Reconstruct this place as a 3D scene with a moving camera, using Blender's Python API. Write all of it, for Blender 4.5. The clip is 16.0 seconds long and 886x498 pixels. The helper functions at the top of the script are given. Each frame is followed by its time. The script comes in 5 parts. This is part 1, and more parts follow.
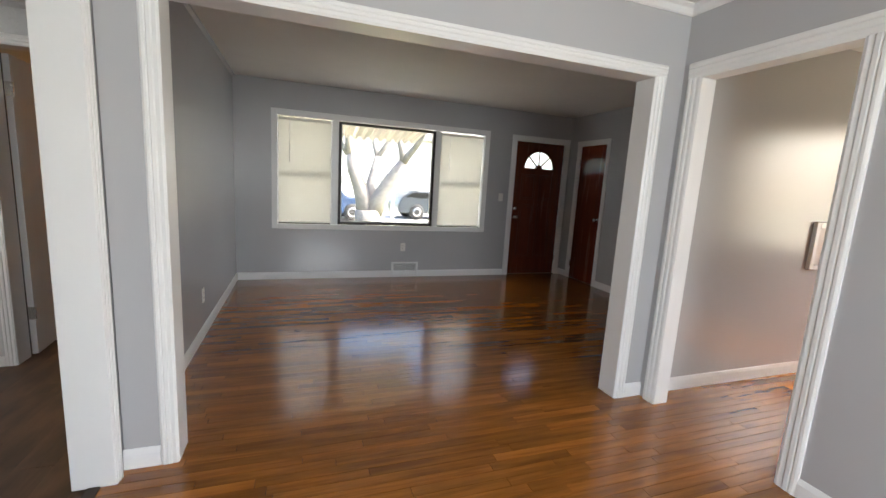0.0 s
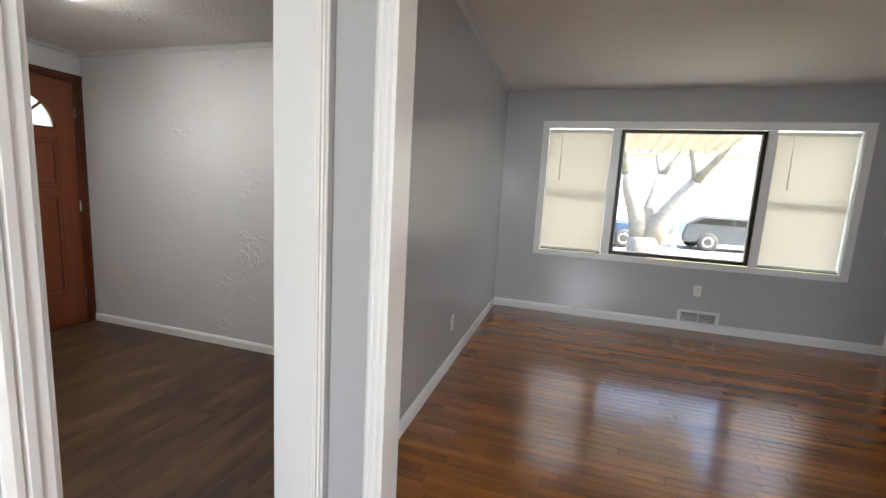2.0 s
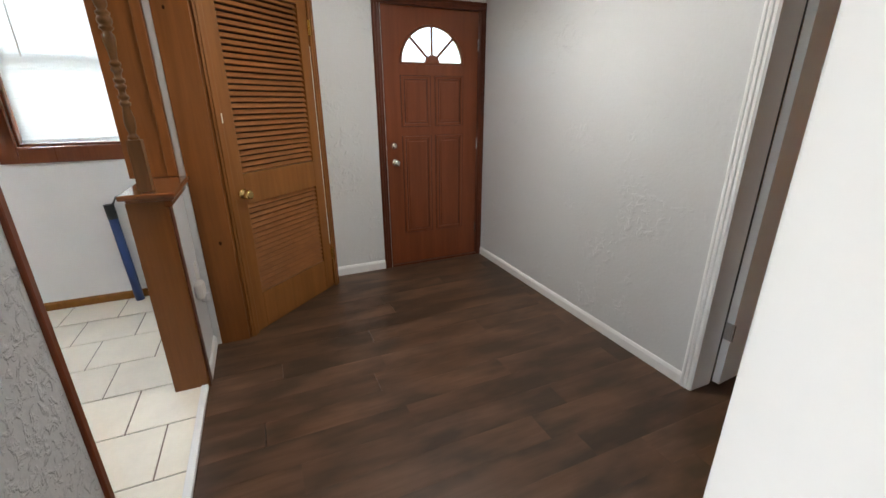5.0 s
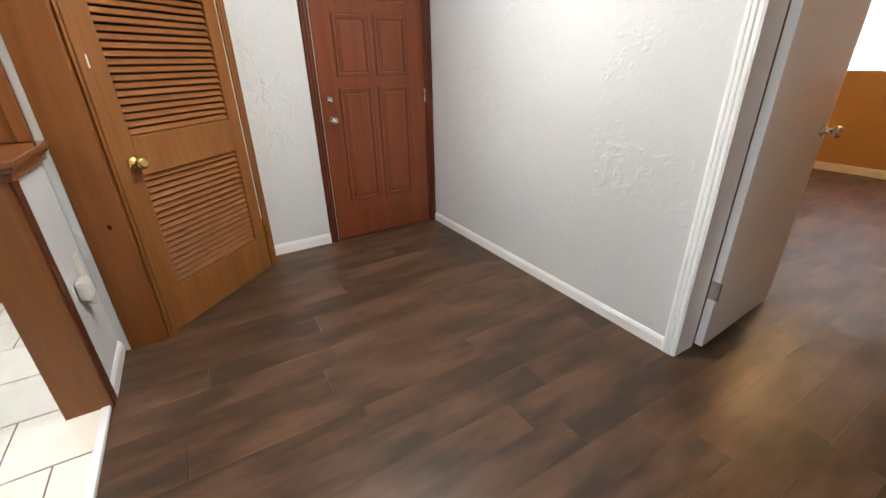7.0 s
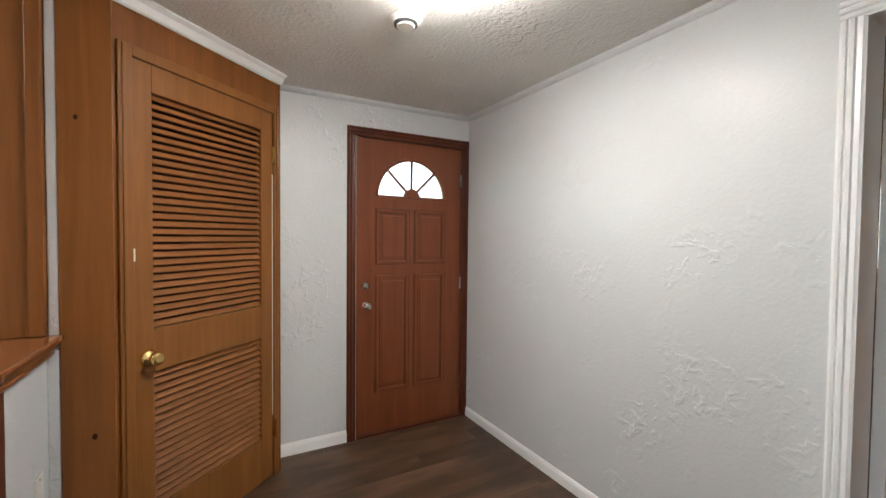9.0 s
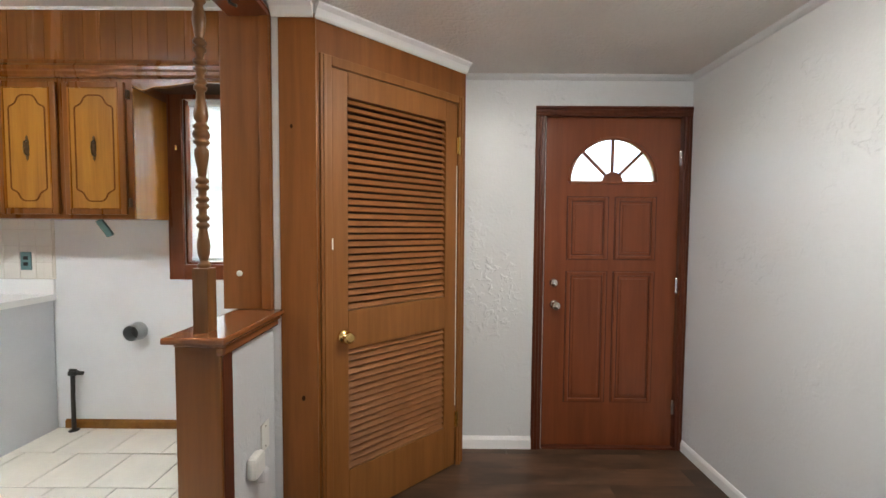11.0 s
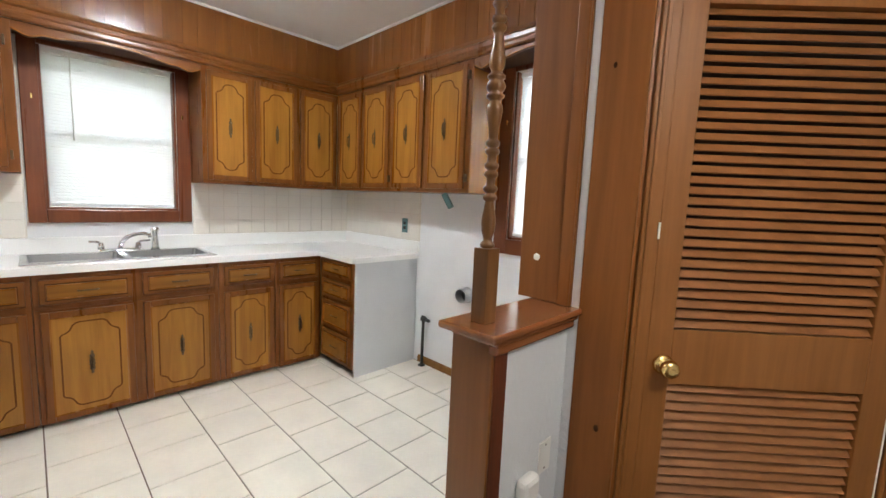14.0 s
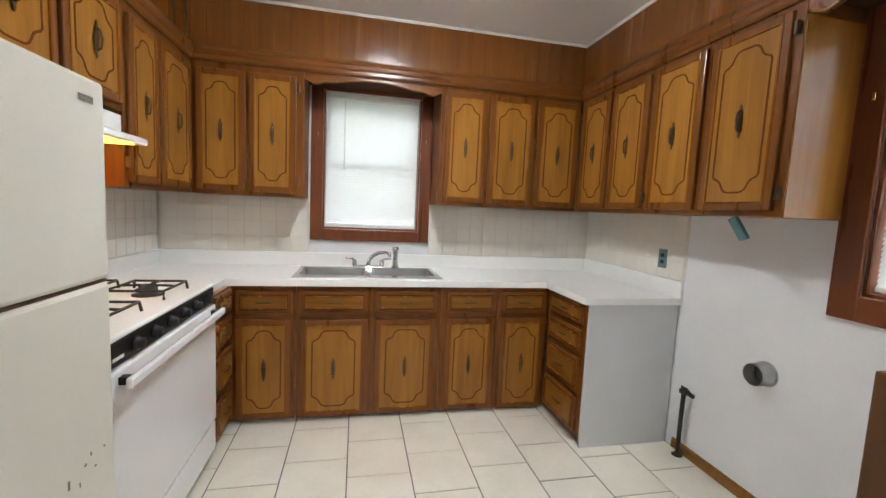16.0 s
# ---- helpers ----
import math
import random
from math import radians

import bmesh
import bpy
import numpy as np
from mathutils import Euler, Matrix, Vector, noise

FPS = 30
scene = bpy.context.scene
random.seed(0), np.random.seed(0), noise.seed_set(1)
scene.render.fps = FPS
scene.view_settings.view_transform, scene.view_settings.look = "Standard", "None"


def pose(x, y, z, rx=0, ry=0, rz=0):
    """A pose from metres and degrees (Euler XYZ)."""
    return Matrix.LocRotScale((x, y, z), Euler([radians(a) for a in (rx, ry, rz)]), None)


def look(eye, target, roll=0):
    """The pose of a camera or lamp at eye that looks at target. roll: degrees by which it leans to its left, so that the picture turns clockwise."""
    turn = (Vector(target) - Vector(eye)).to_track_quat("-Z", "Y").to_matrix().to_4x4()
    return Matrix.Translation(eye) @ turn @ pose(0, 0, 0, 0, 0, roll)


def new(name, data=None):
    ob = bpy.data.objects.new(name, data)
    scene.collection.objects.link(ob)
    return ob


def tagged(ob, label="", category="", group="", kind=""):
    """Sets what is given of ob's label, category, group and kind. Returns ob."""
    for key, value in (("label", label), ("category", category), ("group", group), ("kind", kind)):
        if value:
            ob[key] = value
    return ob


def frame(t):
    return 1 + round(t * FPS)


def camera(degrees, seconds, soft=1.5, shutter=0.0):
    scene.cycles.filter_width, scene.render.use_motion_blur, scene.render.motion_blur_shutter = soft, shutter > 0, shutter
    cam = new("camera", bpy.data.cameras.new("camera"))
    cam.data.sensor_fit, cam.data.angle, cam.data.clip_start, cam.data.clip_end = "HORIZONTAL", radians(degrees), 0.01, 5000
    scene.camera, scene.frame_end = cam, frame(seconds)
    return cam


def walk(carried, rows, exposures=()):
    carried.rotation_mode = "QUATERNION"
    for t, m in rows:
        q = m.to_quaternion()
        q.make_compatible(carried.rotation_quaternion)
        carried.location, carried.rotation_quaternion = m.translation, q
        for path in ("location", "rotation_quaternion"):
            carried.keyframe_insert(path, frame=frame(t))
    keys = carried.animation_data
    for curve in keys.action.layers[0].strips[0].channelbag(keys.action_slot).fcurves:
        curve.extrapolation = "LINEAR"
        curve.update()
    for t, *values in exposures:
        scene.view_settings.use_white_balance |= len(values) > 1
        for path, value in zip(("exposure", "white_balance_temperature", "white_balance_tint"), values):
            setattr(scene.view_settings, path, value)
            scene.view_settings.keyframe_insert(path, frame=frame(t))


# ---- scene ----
cam = camera(94.24, 16.0)
PATH = [
    (0, (0.195, 0.347, 1.367), (0.857, 2.207, 1.051), 3.38),
    (0.5, (0.225, 0.514, 1.372), (0.664, 2.439, 1.053), 3.25),
    (1, (0.297, 0.729, 1.370), (0.496, 2.695, 1.061), 3.68),
    (1.5, (0.309, 0.919, 1.333), (0.185, 2.890, 1.019), 4.40),
    (2, (0.210, 1.164, 1.327), (-0.350, 3.063, 1.047), 3.23),
    (2.5, (0.114, 1.363, 1.343), (-0.892, 3.068, 1.063), 3.64),
    (3, (0.048, 1.561, 1.371), (-1.305, 3.001, 1.064), 5.08),
    (3.5, (-0.066, 1.672, 1.362), (-1.635, 2.864, 1.023), 4.59),
    (4, (-0.269, 1.770, 1.377), (-1.985, 2.728, 1.006), 3.69),
    (4.5, (-0.421, 1.806, 1.361), (-2.185, 2.614, 0.878), 2.64),
    (4.7, (-0.463, 1.849, 1.369), (-2.219, 2.621, 0.803), 1.50),
    (6.8, (-0.778, 2.050, 1.263), (-2.331, 2.906, 0.338), -1.48),
    (7, (-0.813, 2.042, 1.260), (-2.381, 2.966, 0.431), -1.28),
    (7.5, (-0.925, 2.030, 1.319), (-2.528, 3.117, 0.818), -0.69),
    (8, (-1.002, 2.015, 1.362), (-2.624, 3.162, 1.131), 0.43),
    (8.2, (-1.022, 2.005, 1.365), (-2.647, 3.159, 1.197), 0.55),
    (10.3, (-1.245, 2.193, 1.381), (-3.218, 2.518, 1.368), 1.11),
    (10.5, (-1.266, 2.214, 1.370), (-3.253, 2.437, 1.336), 0.97),
    (11, (-1.284, 2.249, 1.361), (-3.281, 2.241, 1.264), 0.42),
    (11.5, (-1.303, 2.255, 1.361), (-3.290, 2.072, 1.222), 0.31),
    (12, (-1.353, 2.273, 1.354), (-3.316, 1.930, 1.180), 0.09),
    (12.5, (-1.484, 2.282, 1.347), (-3.407, 1.772, 1.143), 0.50),
    (13, (-1.564, 2.265, 1.338), (-3.390, 1.483, 1.102), 1.35),
    (13.5, (-1.654, 2.214, 1.330), (-3.290, 1.087, 1.100), 2.06),
    (14, (-1.742, 2.172, 1.353), (-3.153, 0.774, 1.119), 2.50),
    (14.5, (-1.831, 2.111, 1.348), (-3.019, 0.521, 1.103), 2.79),
    (15, (-1.911, 2.001, 1.337), (-2.876, 0.265, 1.102), 2.78),
    (15.5, (-1.988, 1.844, 1.354), (-2.702, -0.013, 1.146), 2.74),
    (16, (-2.075, 1.743, 1.377), (-2.488, -0.205, 1.183), 2.72),
]
EXPOSURES = [(0.0, 2.95), (0.7, 3.05), (1.5, 3.24), (2.0, 3.15), (2.5, 3.08), (3.0, 3.1), (3.5, 3.12), (4.5, 3.25), (7.0, 4.15), (7.5, 4.0), (8.0, 3.78), (10.5, 3.7), (11.5, 3.88), (12.5, 3.92), (13.5, 3.82), (14.5, 3.64), (16.0, 3.46)]
walk(cam, [(t, look(eye, target, roll)) for t, eye, target, roll in PATH], EXPOSURES)

# ---- world, sun, window light ----
sky_world = bpy.data.worlds.new("sky")
scene.world = sky_world
sky_world.use_nodes = True
wn = sky_world.node_tree.nodes
sky = wn.new("ShaderNodeTexSky")
sky.sky_type = "NISHITA"
sky.sun_disc = False
sky.sun_elevation = radians(48)
sky.sun_rotation = radians(104)
sky.dust_density = 4.0
sky.ozone_density = 0.4
wn["Background"].inputs["Strength"].default_value = 0.15
sky_world.node_tree.links.new(sky.outputs[0], wn["Background"].inputs[0])
sun = new("sun", bpy.data.lights.new("sun", "SUN"))
sun.data.energy, sun.data.angle, sun.data.color = 3.3, radians(0.5), (1.0, 0.95, 0.87)
sun.matrix_world = look((0, 0, 20), (-10, 2.5, 20 - 11.4))


def window_light(name, x, y, z, w, h, tx, ty, watts, color=(0.93, 0.97, 1.0)):
    """Area light at a window: outside its blind, or in an open, unseen opening."""
    lamp = new(name, bpy.data.lights.new(name, "AREA"))
    lamp.data.shape, lamp.data.size, lamp.data.size_y = "RECTANGLE", w, h
    lamp.data.energy, lamp.data.color = watts, color
    lamp.matrix_world = look((x, y, z), (x + tx, y + ty, z))
    return lamp


window_light("daylight_bedroom", -2.1, 8.72, 1.56, 1.7, 1.0, 0, -1, 6.0)
# opening behind the dining room is assumed and unseen; this lights the casings
window_light("daylight_dining", 0.9, -2.03, 1.5, 1.5, 1.2, 0, 1, 13)
# added warm fill for the passage wall, in an invented opening out of view
window_light("passage_fill_light", 5.42, 1.3, 1.5, 0.9, 1.2, -1, 0.2, 1.6, (1, 0.87, 0.76))
window_light("daylight_living_west", 0.265, 6.32, 1.41, 0.7, 1.35, 0, -1, 2.7, (0.97, 0.98, 1.0))
window_light("daylight_living_east", 2.425, 6.32, 1.41, 0.7, 1.35, 0, -1, 2.7, (0.97, 0.98, 1.0))
window_light("daylight_sink", -2.185, -1.75, 1.69, 0.78, 1.0, 0, 1, 0.72, (0.84, 0.93, 1.0))
window_light("daylight_kitchen_side", -4.30, 0.885, 1.66, 0.72, 1.07, 1, 0, 3.2, (0.86, 0.94, 1.0))


# ---- materials ----
def nodes_of(name):
    m = bpy.data.materials.new(name)
    m.use_nodes = True
    return m, m.node_tree.nodes, m.node_tree.links, m.node_tree.nodes["Principled BSDF"]


def plain(name, color, rough=0.5, metal=0.0, var=0.06, scale=3.0, fine=90.0, bump=0.0, coat=0.0, patch=0.0, spec=0.5, cover=0.46, gloss=0.04, ridges=22.0):
    """Paint, plaster, metal or plastic: colour drift at two scales, uneven gloss, fine relief."""
    m, n, l, b = nodes_of(name)
    geo = n.new("ShaderNodeNewGeometry")
    big, small = n.new("ShaderNodeTexNoise"), n.new("ShaderNodeTexNoise")
    big.inputs["Scale"].default_value, small.inputs["Scale"].default_value = scale, fine
    big.inputs["Detail"].default_value = 5
    for t in (big, small):
        l.new(geo.outputs["Position"], t.inputs["Vector"])
    add = n.new("ShaderNodeMath")
    add.operation = "MULTIPLY_ADD"
    add.inputs[1].default_value = 0.35
    l.new(small.outputs[0], add.inputs[0])
    l.new(big.outputs[0], add.inputs[2])
    ramp = n.new("ShaderNodeMapRange")
    ramp.inputs["From Min"].default_value, ramp.inputs["From Max"].default_value = 0.4, 0.95
    ramp.inputs["To Min"].default_value, ramp.inputs["To Max"].default_value = 1 - var, 1 + var
    l.new(add.outputs[0], ramp.inputs["Value"])
    mul = n.new("ShaderNodeVectorMath")
    mul.operation = "SCALE"
    mul.inputs[0].default_value = color
    l.new(ramp.outputs[0], mul.inputs["Scale"])
    l.new(mul.outputs[0], b.inputs["Base Color"])
    rr = n.new("ShaderNodeMapRange")
    rr.inputs["To Min"].default_value, rr.inputs["To Max"].default_value = max(0.02, rough - gloss), min(1, rough + gloss)
    l.new(big.outputs[0], rr.inputs["Value"])
    l.new(rr.outputs[0], b.inputs["Roughness"])
    b.inputs["Metallic"].default_value = metal
    b.inputs["Coat Weight"].default_value = coat
    b.inputs["Specular IOR Level"].default_value = spec
    if bump or patch:
        bp = n.new("ShaderNodeBump")
        bp.inputs["Strength"].default_value, bp.inputs["Distance"].default_value = 1.0, 1.0
        height = n.new("ShaderNodeMath")
        height.operation = "MULTIPLY"
        height.inputs[1].default_value = bump
        l.new(small.outputs[0], height.inputs[0])
        last = height
        if patch:
            # trowelled plaster: ragged islands of ridges on a smooth coat
            ridge, mask = n.new("ShaderNodeTexNoise"), n.new("ShaderNodeTexNoise")
            ridge.inputs["Scale"].default_value, ridge.inputs["Detail"].default_value, ridge.inputs["Distortion"].default_value = ridges, 6, 0.6
            mask.inputs["Scale"].default_value, mask.inputs["Detail"].default_value = 2.6, 4
            l.new(geo.outputs["Position"], ridge.inputs["Vector"])
            l.new(geo.outputs["Position"], mask.inputs["Vector"])
            r1, r2 = n.new("ShaderNodeMapRange"), n.new("ShaderNodeMapRange")
            for r, lo, hi in ((r1, 0.5, 0.66), (r2, cover, cover + 0.2)):
                r.inputs["From Min"].default_value, r.inputs["From Max"].default_value = lo, hi
            l.new(ridge.outputs[0], r1.inputs["Value"])
            l.new(mask.outputs[0], r2.inputs["Value"])
            both = n.new("ShaderNodeMath")
            both.operation = "MULTIPLY"
            l.new(r1.outputs[0], both.inputs[0])
            l.new(r2.outputs[0], both.inputs[1])
            last = n.new("ShaderNodeMath")
            last.operation = "MULTIPLY_ADD"
            last.inputs[1].default_value = patch
            l.new(both.outputs[0], last.inputs[0])
            l.new(height.outputs[0], last.inputs[2])
        l.new(last.outputs[0], bp.inputs["Height"])
        l.new(bp.outputs[0], b.inputs["Normal"])
    return m


def wood(name, dark, light, axis="z", rough=0.35, grain=1.0, coat=0.0, pieces="", spread=0.25, bump=0.0006, knots=False, blotch=0.0, smoky=(1.6, 7.0), ash=None):
    """Stained wood with grain along one axis; pieces: 'object' or 'island' sets one board off from the next."""
    m, n, l, b = nodes_of(name)
    geo = n.new("ShaderNodeNewGeometry")
    place = n.new("ShaderNodeMapping")
    place.inputs["Scale"].default_value = tuple((2.2 if axis == a else 34.0) * grain for a in "xyz")
    src = geo.outputs["Position"]
    chance = None
    if pieces:
        chance = n.new("ShaderNodeObjectInfo").outputs["Random"] if pieces == "object" else geo.outputs["Random Per Island"]
        far = n.new("ShaderNodeVectorMath")
        far.operation = "SCALE"
        far.inputs[0].default_value = (13.0, 7.0, 5.0)
        l.new(chance, far.inputs["Scale"])
        off = n.new("ShaderNodeVectorMath")
        l.new(src, off.inputs[0])
        l.new(far.outputs[0], off.inputs[1])
        src = off.outputs[0]
    l.new(src, place.inputs["Vector"])
    grainy, fibre, broad = (n.new("ShaderNodeTexNoise") for _ in range(3))
    grainy.inputs["Scale"].default_value, grainy.inputs["Detail"].default_value, grainy.inputs["Distortion"].default_value = 0.55, 7, 0.8
    fibre.inputs["Scale"].default_value, fibre.inputs["Detail"].default_value = 3.2, 4
    broad.inputs["Scale"].default_value = 1.1
    for t in (grainy, fibre):
        l.new(place.outputs[0], t.inputs["Vector"])
    l.new(src, broad.inputs["Vector"])
    mixf = n.new("ShaderNodeMath")
    mixf.operation = "MULTIPLY_ADD"
    mixf.inputs[1].default_value = 0.4
    l.new(fibre.outputs[0], mixf.inputs[0])
    l.new(grainy.outputs[0], mixf.inputs[2])
    ramp = n.new("ShaderNodeValToRGB")
    ramp.color_ramp.elements[0].position, ramp.color_ramp.elements[1].position = 0.5, 0.92
    ramp.color_ramp.elements[0].color, ramp.color_ramp.elements[1].color = (*dark, 1), (*light, 1)
    l.new(mixf.outputs[0], ramp.inputs[0])
    tone = n.new("ShaderNodeMapRange")
    tone.inputs["To Min"].default_value, tone.inputs["To Max"].default_value = 1 - spread, 1 + spread
    if chance is None:
        l.new(broad.outputs[0], tone.inputs["Value"])
    else:
        l.new(chance, tone.inputs["Value"])
    last = tone.outputs[0]
    if blotch:
        # smoky darker patches, as of printed or hand-scraped boards
        smoke, sm = n.new("ShaderNodeTexNoise"), n.new("ShaderNodeMapping")
        sm.inputs["Scale"].default_value = tuple(smoky[0] if axis == a else smoky[1] for a in "xyz")
        smoke.inputs["Scale"].default_value, smoke.inputs["Detail"].default_value = 1.0, 3
        l.new(src, sm.inputs["Vector"])
        l.new(sm.outputs[0], smoke.inputs["Vector"])
        sr = n.new("ShaderNodeMapRange")
        sr.inputs["From Min"].default_value, sr.inputs["From Max"].default_value = 0.38, 0.62
        sr.inputs["To Min"].default_value, sr.inputs["To Max"].default_value = 1 - blotch, 1.0
        l.new(smoke.outputs[0], sr.inputs["Value"])
        if ash is None:
            mm = n.new("ShaderNodeMath")
            mm.operation = "MULTIPLY"
            l.new(last, mm.inputs[0])
            l.new(sr.outputs[0], mm.inputs[1])
            last = mm.outputs[0]
    mul = n.new("ShaderNodeVectorMath")
    mul.operation = "SCALE"
    l.new(ramp.outputs[0], mul.inputs[0])
    l.new(last, mul.inputs["Scale"])
    col = mul.outputs[0]
    if ash is not None:
        blend = n.new("ShaderNodeMix")
        blend.data_type = "RGBA"
        blend.inputs["A"].default_value = (*ash, 1)
        l.new(sr.outputs[0], blend.inputs["Factor"])
        l.new(col, blend.inputs["B"])
        col = blend.outputs["Result"]
    if knots:
        vor, kr = n.new("ShaderNodeTexVoronoi"), n.new("ShaderNodeMapRange")
        vor.inputs["Scale"].default_value = 2.1
        l.new(geo.outputs["Position"], vor.inputs["Vector"])
        kr.inputs["From Min"].default_value, kr.inputs["From Max"].default_value = 0.025, 0.06
        kr.inputs["To Min"].default_value = 0.3
        l.new(vor.outputs["Distance"], kr.inputs["Value"])
        km = n.new("ShaderNodeVectorMath")
        km.operation = "SCALE"
        l.new(col, km.inputs[0])
        l.new(kr.outputs[0], km.inputs["Scale"])
        col = km.outputs[0]
    l.new(col, b.inputs["Base Color"])
    rr = n.new("ShaderNodeMapRange")
    rr.inputs["To Min"].default_value, rr.inputs["To Max"].default_value = max(0.03, rough - 0.1), rough + 0.1
    l.new(grainy.outputs[0], rr.inputs["Value"])
    l.new(rr.outputs[0], b.inputs["Roughness"])
    b.inputs["Coat Weight"].default_value = coat
    b.inputs["Coat Roughness"].default_value = 0.12
    b.inputs["Specular IOR Level"].default_value = 0.32
    bp = n.new("ShaderNodeBump")
    bp.inputs["Strength"].default_value, bp.inputs["Distance"].default_value = 1.0, bump
    l.new(mixf.outputs[0], bp.inputs["Height"])
    l.new(bp.outputs[0], b.inputs["Normal"])
    return m


def blind_stuff(name, color, through_part):
    m, n, l, b = nodes_of(name)
    diff, trans, mix = n.new("ShaderNodeBsdfDiffuse"), n.new("ShaderNodeBsdfTranslucent"), n.new("ShaderNodeMixShader")
    diff.inputs[0].default_value = trans.inputs[0].default_value = (*color, 1)
    mix.inputs[0].default_value = through_part
    l.new(diff.outputs[0], mix.inputs[1])
    l.new(trans.outputs[0], mix.inputs[2])
    l.new(mix.outputs[0], n["Material Output"].inputs[0])
    return m


def glass(name, rough=0.0, color=(1, 1, 1)):
    m, n, l, b = nodes_of(name)
    b.inputs["Base Color"].default_value = (*color, 1)
    b.inputs["Transmission Weight"].default_value = 1
    b.inputs["Roughness"].default_value = rough
    b.inputs["IOR"].default_value = 1.45
    return m


def glow(name, color, strength):
    m, n, l, b = nodes_of(name)
    b.inputs["Base Color"].default_value = (*color, 1)
    b.inputs["Emission Color"].default_value = (*color, 1)
    b.inputs["Emission Strength"].default_value = strength
    return m


GREY = plain("grey_wall_paint", (0.455, 0.462, 0.478), 0.25, var=0.02, bump=0.0002, fine=160, scale=1.3, gloss=0.01, spec=0.6)
HALLROUGH = plain("rough_trowelled_plaster", (0.61, 0.625, 0.635), 0.35, var=0.04, bump=0.0022, fine=52, patch=0.0035, scale=1.5, cover=0.24, ridges=48.0)
HALL = plain("grey_trowelled_plaster", (0.60, 0.615, 0.625), 0.42, var=0.03, bump=0.001, fine=70, patch=0.004, cover=0.5, scale=1.5)
WHITE = plain("white_gloss_trim", (0.80, 0.81, 0.81), 0.3, var=0.015, bump=0.0001, fine=60)
CEIL = plain("ceiling_paint", (0.74, 0.73, 0.70), 0.8, var=0.03, bump=0.0006, fine=120)
POPCORN = plain("stippled_ceiling", (0.72, 0.71, 0.68), 0.7, var=0.05, bump=0.006, fine=55, patch=0.004)
TAN = plain("tan_wall_paint", (0.46, 0.27, 0.10), 0.5, var=0.04, bump=0.0004)
KWALL = plain("white_kitchen_wall", (0.77, 0.775, 0.78), 0.5, var=0.05, bump=0.0004, fine=110)
PANELGREY = plain("grey_end_panel", (0.62, 0.63, 0.645), 0.45, var=0.05)
OAK = wood("oak_strip_floor", (0.23, 0.076, 0.011), (0.40, 0.148, 0.024), "x", 0.2, 1.1, 0.65, "object", 0.21, 0.0001, blotch=0.28)
OAK_REST = wood("oak_strip_floor_rest", (0.23, 0.076, 0.011), (0.40, 0.148, 0.024), "x", 0.2, 1.1, 0.65, "island", 0.21, 0.0001, blotch=0.28)
VINYL = wood("dark_plank_floor", (0.0872, 0.0446, 0.0248), (0.1339, 0.0740, 0.0458), "y", 0.38, 0.6, 0.0, "object", 0.16, 0.0002, blotch=0.72, smoky=(2.6, 7.0), ash=(0.026, 0.019, 0.013))
JOINT = plain("dark_joint_and_shade", (0.03, 0.018, 0.01), 0.8)
TILE = plain("cream_floor_tile", (0.80, 0.755, 0.65), 0.3, var=0.07, scale=5, fine=45, bump=0.0004)
GROUT = plain("brown_grout", (0.20, 0.155, 0.115), 0.9, var=0.2, scale=14)
SPLASH = plain("cream_wall_tile", (0.80, 0.765, 0.69), 0.22, var=0.04, scale=4)
SPLASHGROUT = plain("pale_grout", (0.69, 0.645, 0.565), 0.9)
CAB = wood("cabinet_frame_wood", (0.1300, 0.0396, 0.0057), (0.2050, 0.0674, 0.0114), "z", 0.3, 0.9, 0.12, spread=0.2)
CABX = wood("cabinet_rail_wood", (0.1300, 0.0396, 0.0057), (0.2050, 0.0674, 0.0114), "x", 0.3, 0.9, 0.12, spread=0.2)
HONEY = wood("honey_panel_wood", (0.2700, 0.1070, 0.0129), (0.3900, 0.1712, 0.0258), "z", 0.32, 0.8, 0.12, spread=0.16)
DRAWERW = wood("drawer_field_wood", (0.1900, 0.0749, 0.0086), (0.2800, 0.1198, 0.0172), "x", 0.32, 0.8, 0.12, spread=0.16)
# cabinet wood made paler and glossier, to carry the side window's light
ENDW = wood("window_lit_veneer", (0.34, 0.135, 0.022), (0.44, 0.185, 0.034), "z", 0.2, 0.6, 0.7, spread=0.1)
BOARD = wood("brown_end_board", (0.185, 0.066, 0.014), (0.25, 0.092, 0.021), "z", 0.33, 0.7, 0.2, spread=0.12)
# steel with the bowls' dark reflections put into its colour
BOWL = plain("darkened_steel", (0.33, 0.33, 0.33), 0.3, 1.0, var=0.1, scale=12)
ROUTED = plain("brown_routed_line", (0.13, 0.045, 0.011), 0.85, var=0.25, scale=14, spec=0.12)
KNOT = plain("dark_pine_knot", (0.045, 0.015, 0.005), 0.8, var=0.4, scale=60, spec=0.15)
BEADW = wood("lighter_bead_wood", (0.21, 0.075, 0.012), (0.31, 0.118, 0.02), "z", 0.26, 0.8, 0.3, spread=0.2)
GROOVE = plain("dark_routed_line", (0.055, 0.02, 0.008), 0.8, spec=0.15)
CHERRY = wood("red_stained_wood", (0.1560, 0.0412, 0.0157), (0.2120, 0.0599, 0.0229), "z", 0.33, 0.7, 0.2, spread=0.12)
CHERRYX = wood("red_stained_rail", (0.1560, 0.0412, 0.0157), (0.2120, 0.0599, 0.0229), "x", 0.3, 0.7, 0.2, spread=0.12)
CASEWOOD = wood("brown_window_casing", (0.1360, 0.0366, 0.0131), (0.1997, 0.0585, 0.0207), "z", 0.3, 0.8, 0.3, spread=0.12)
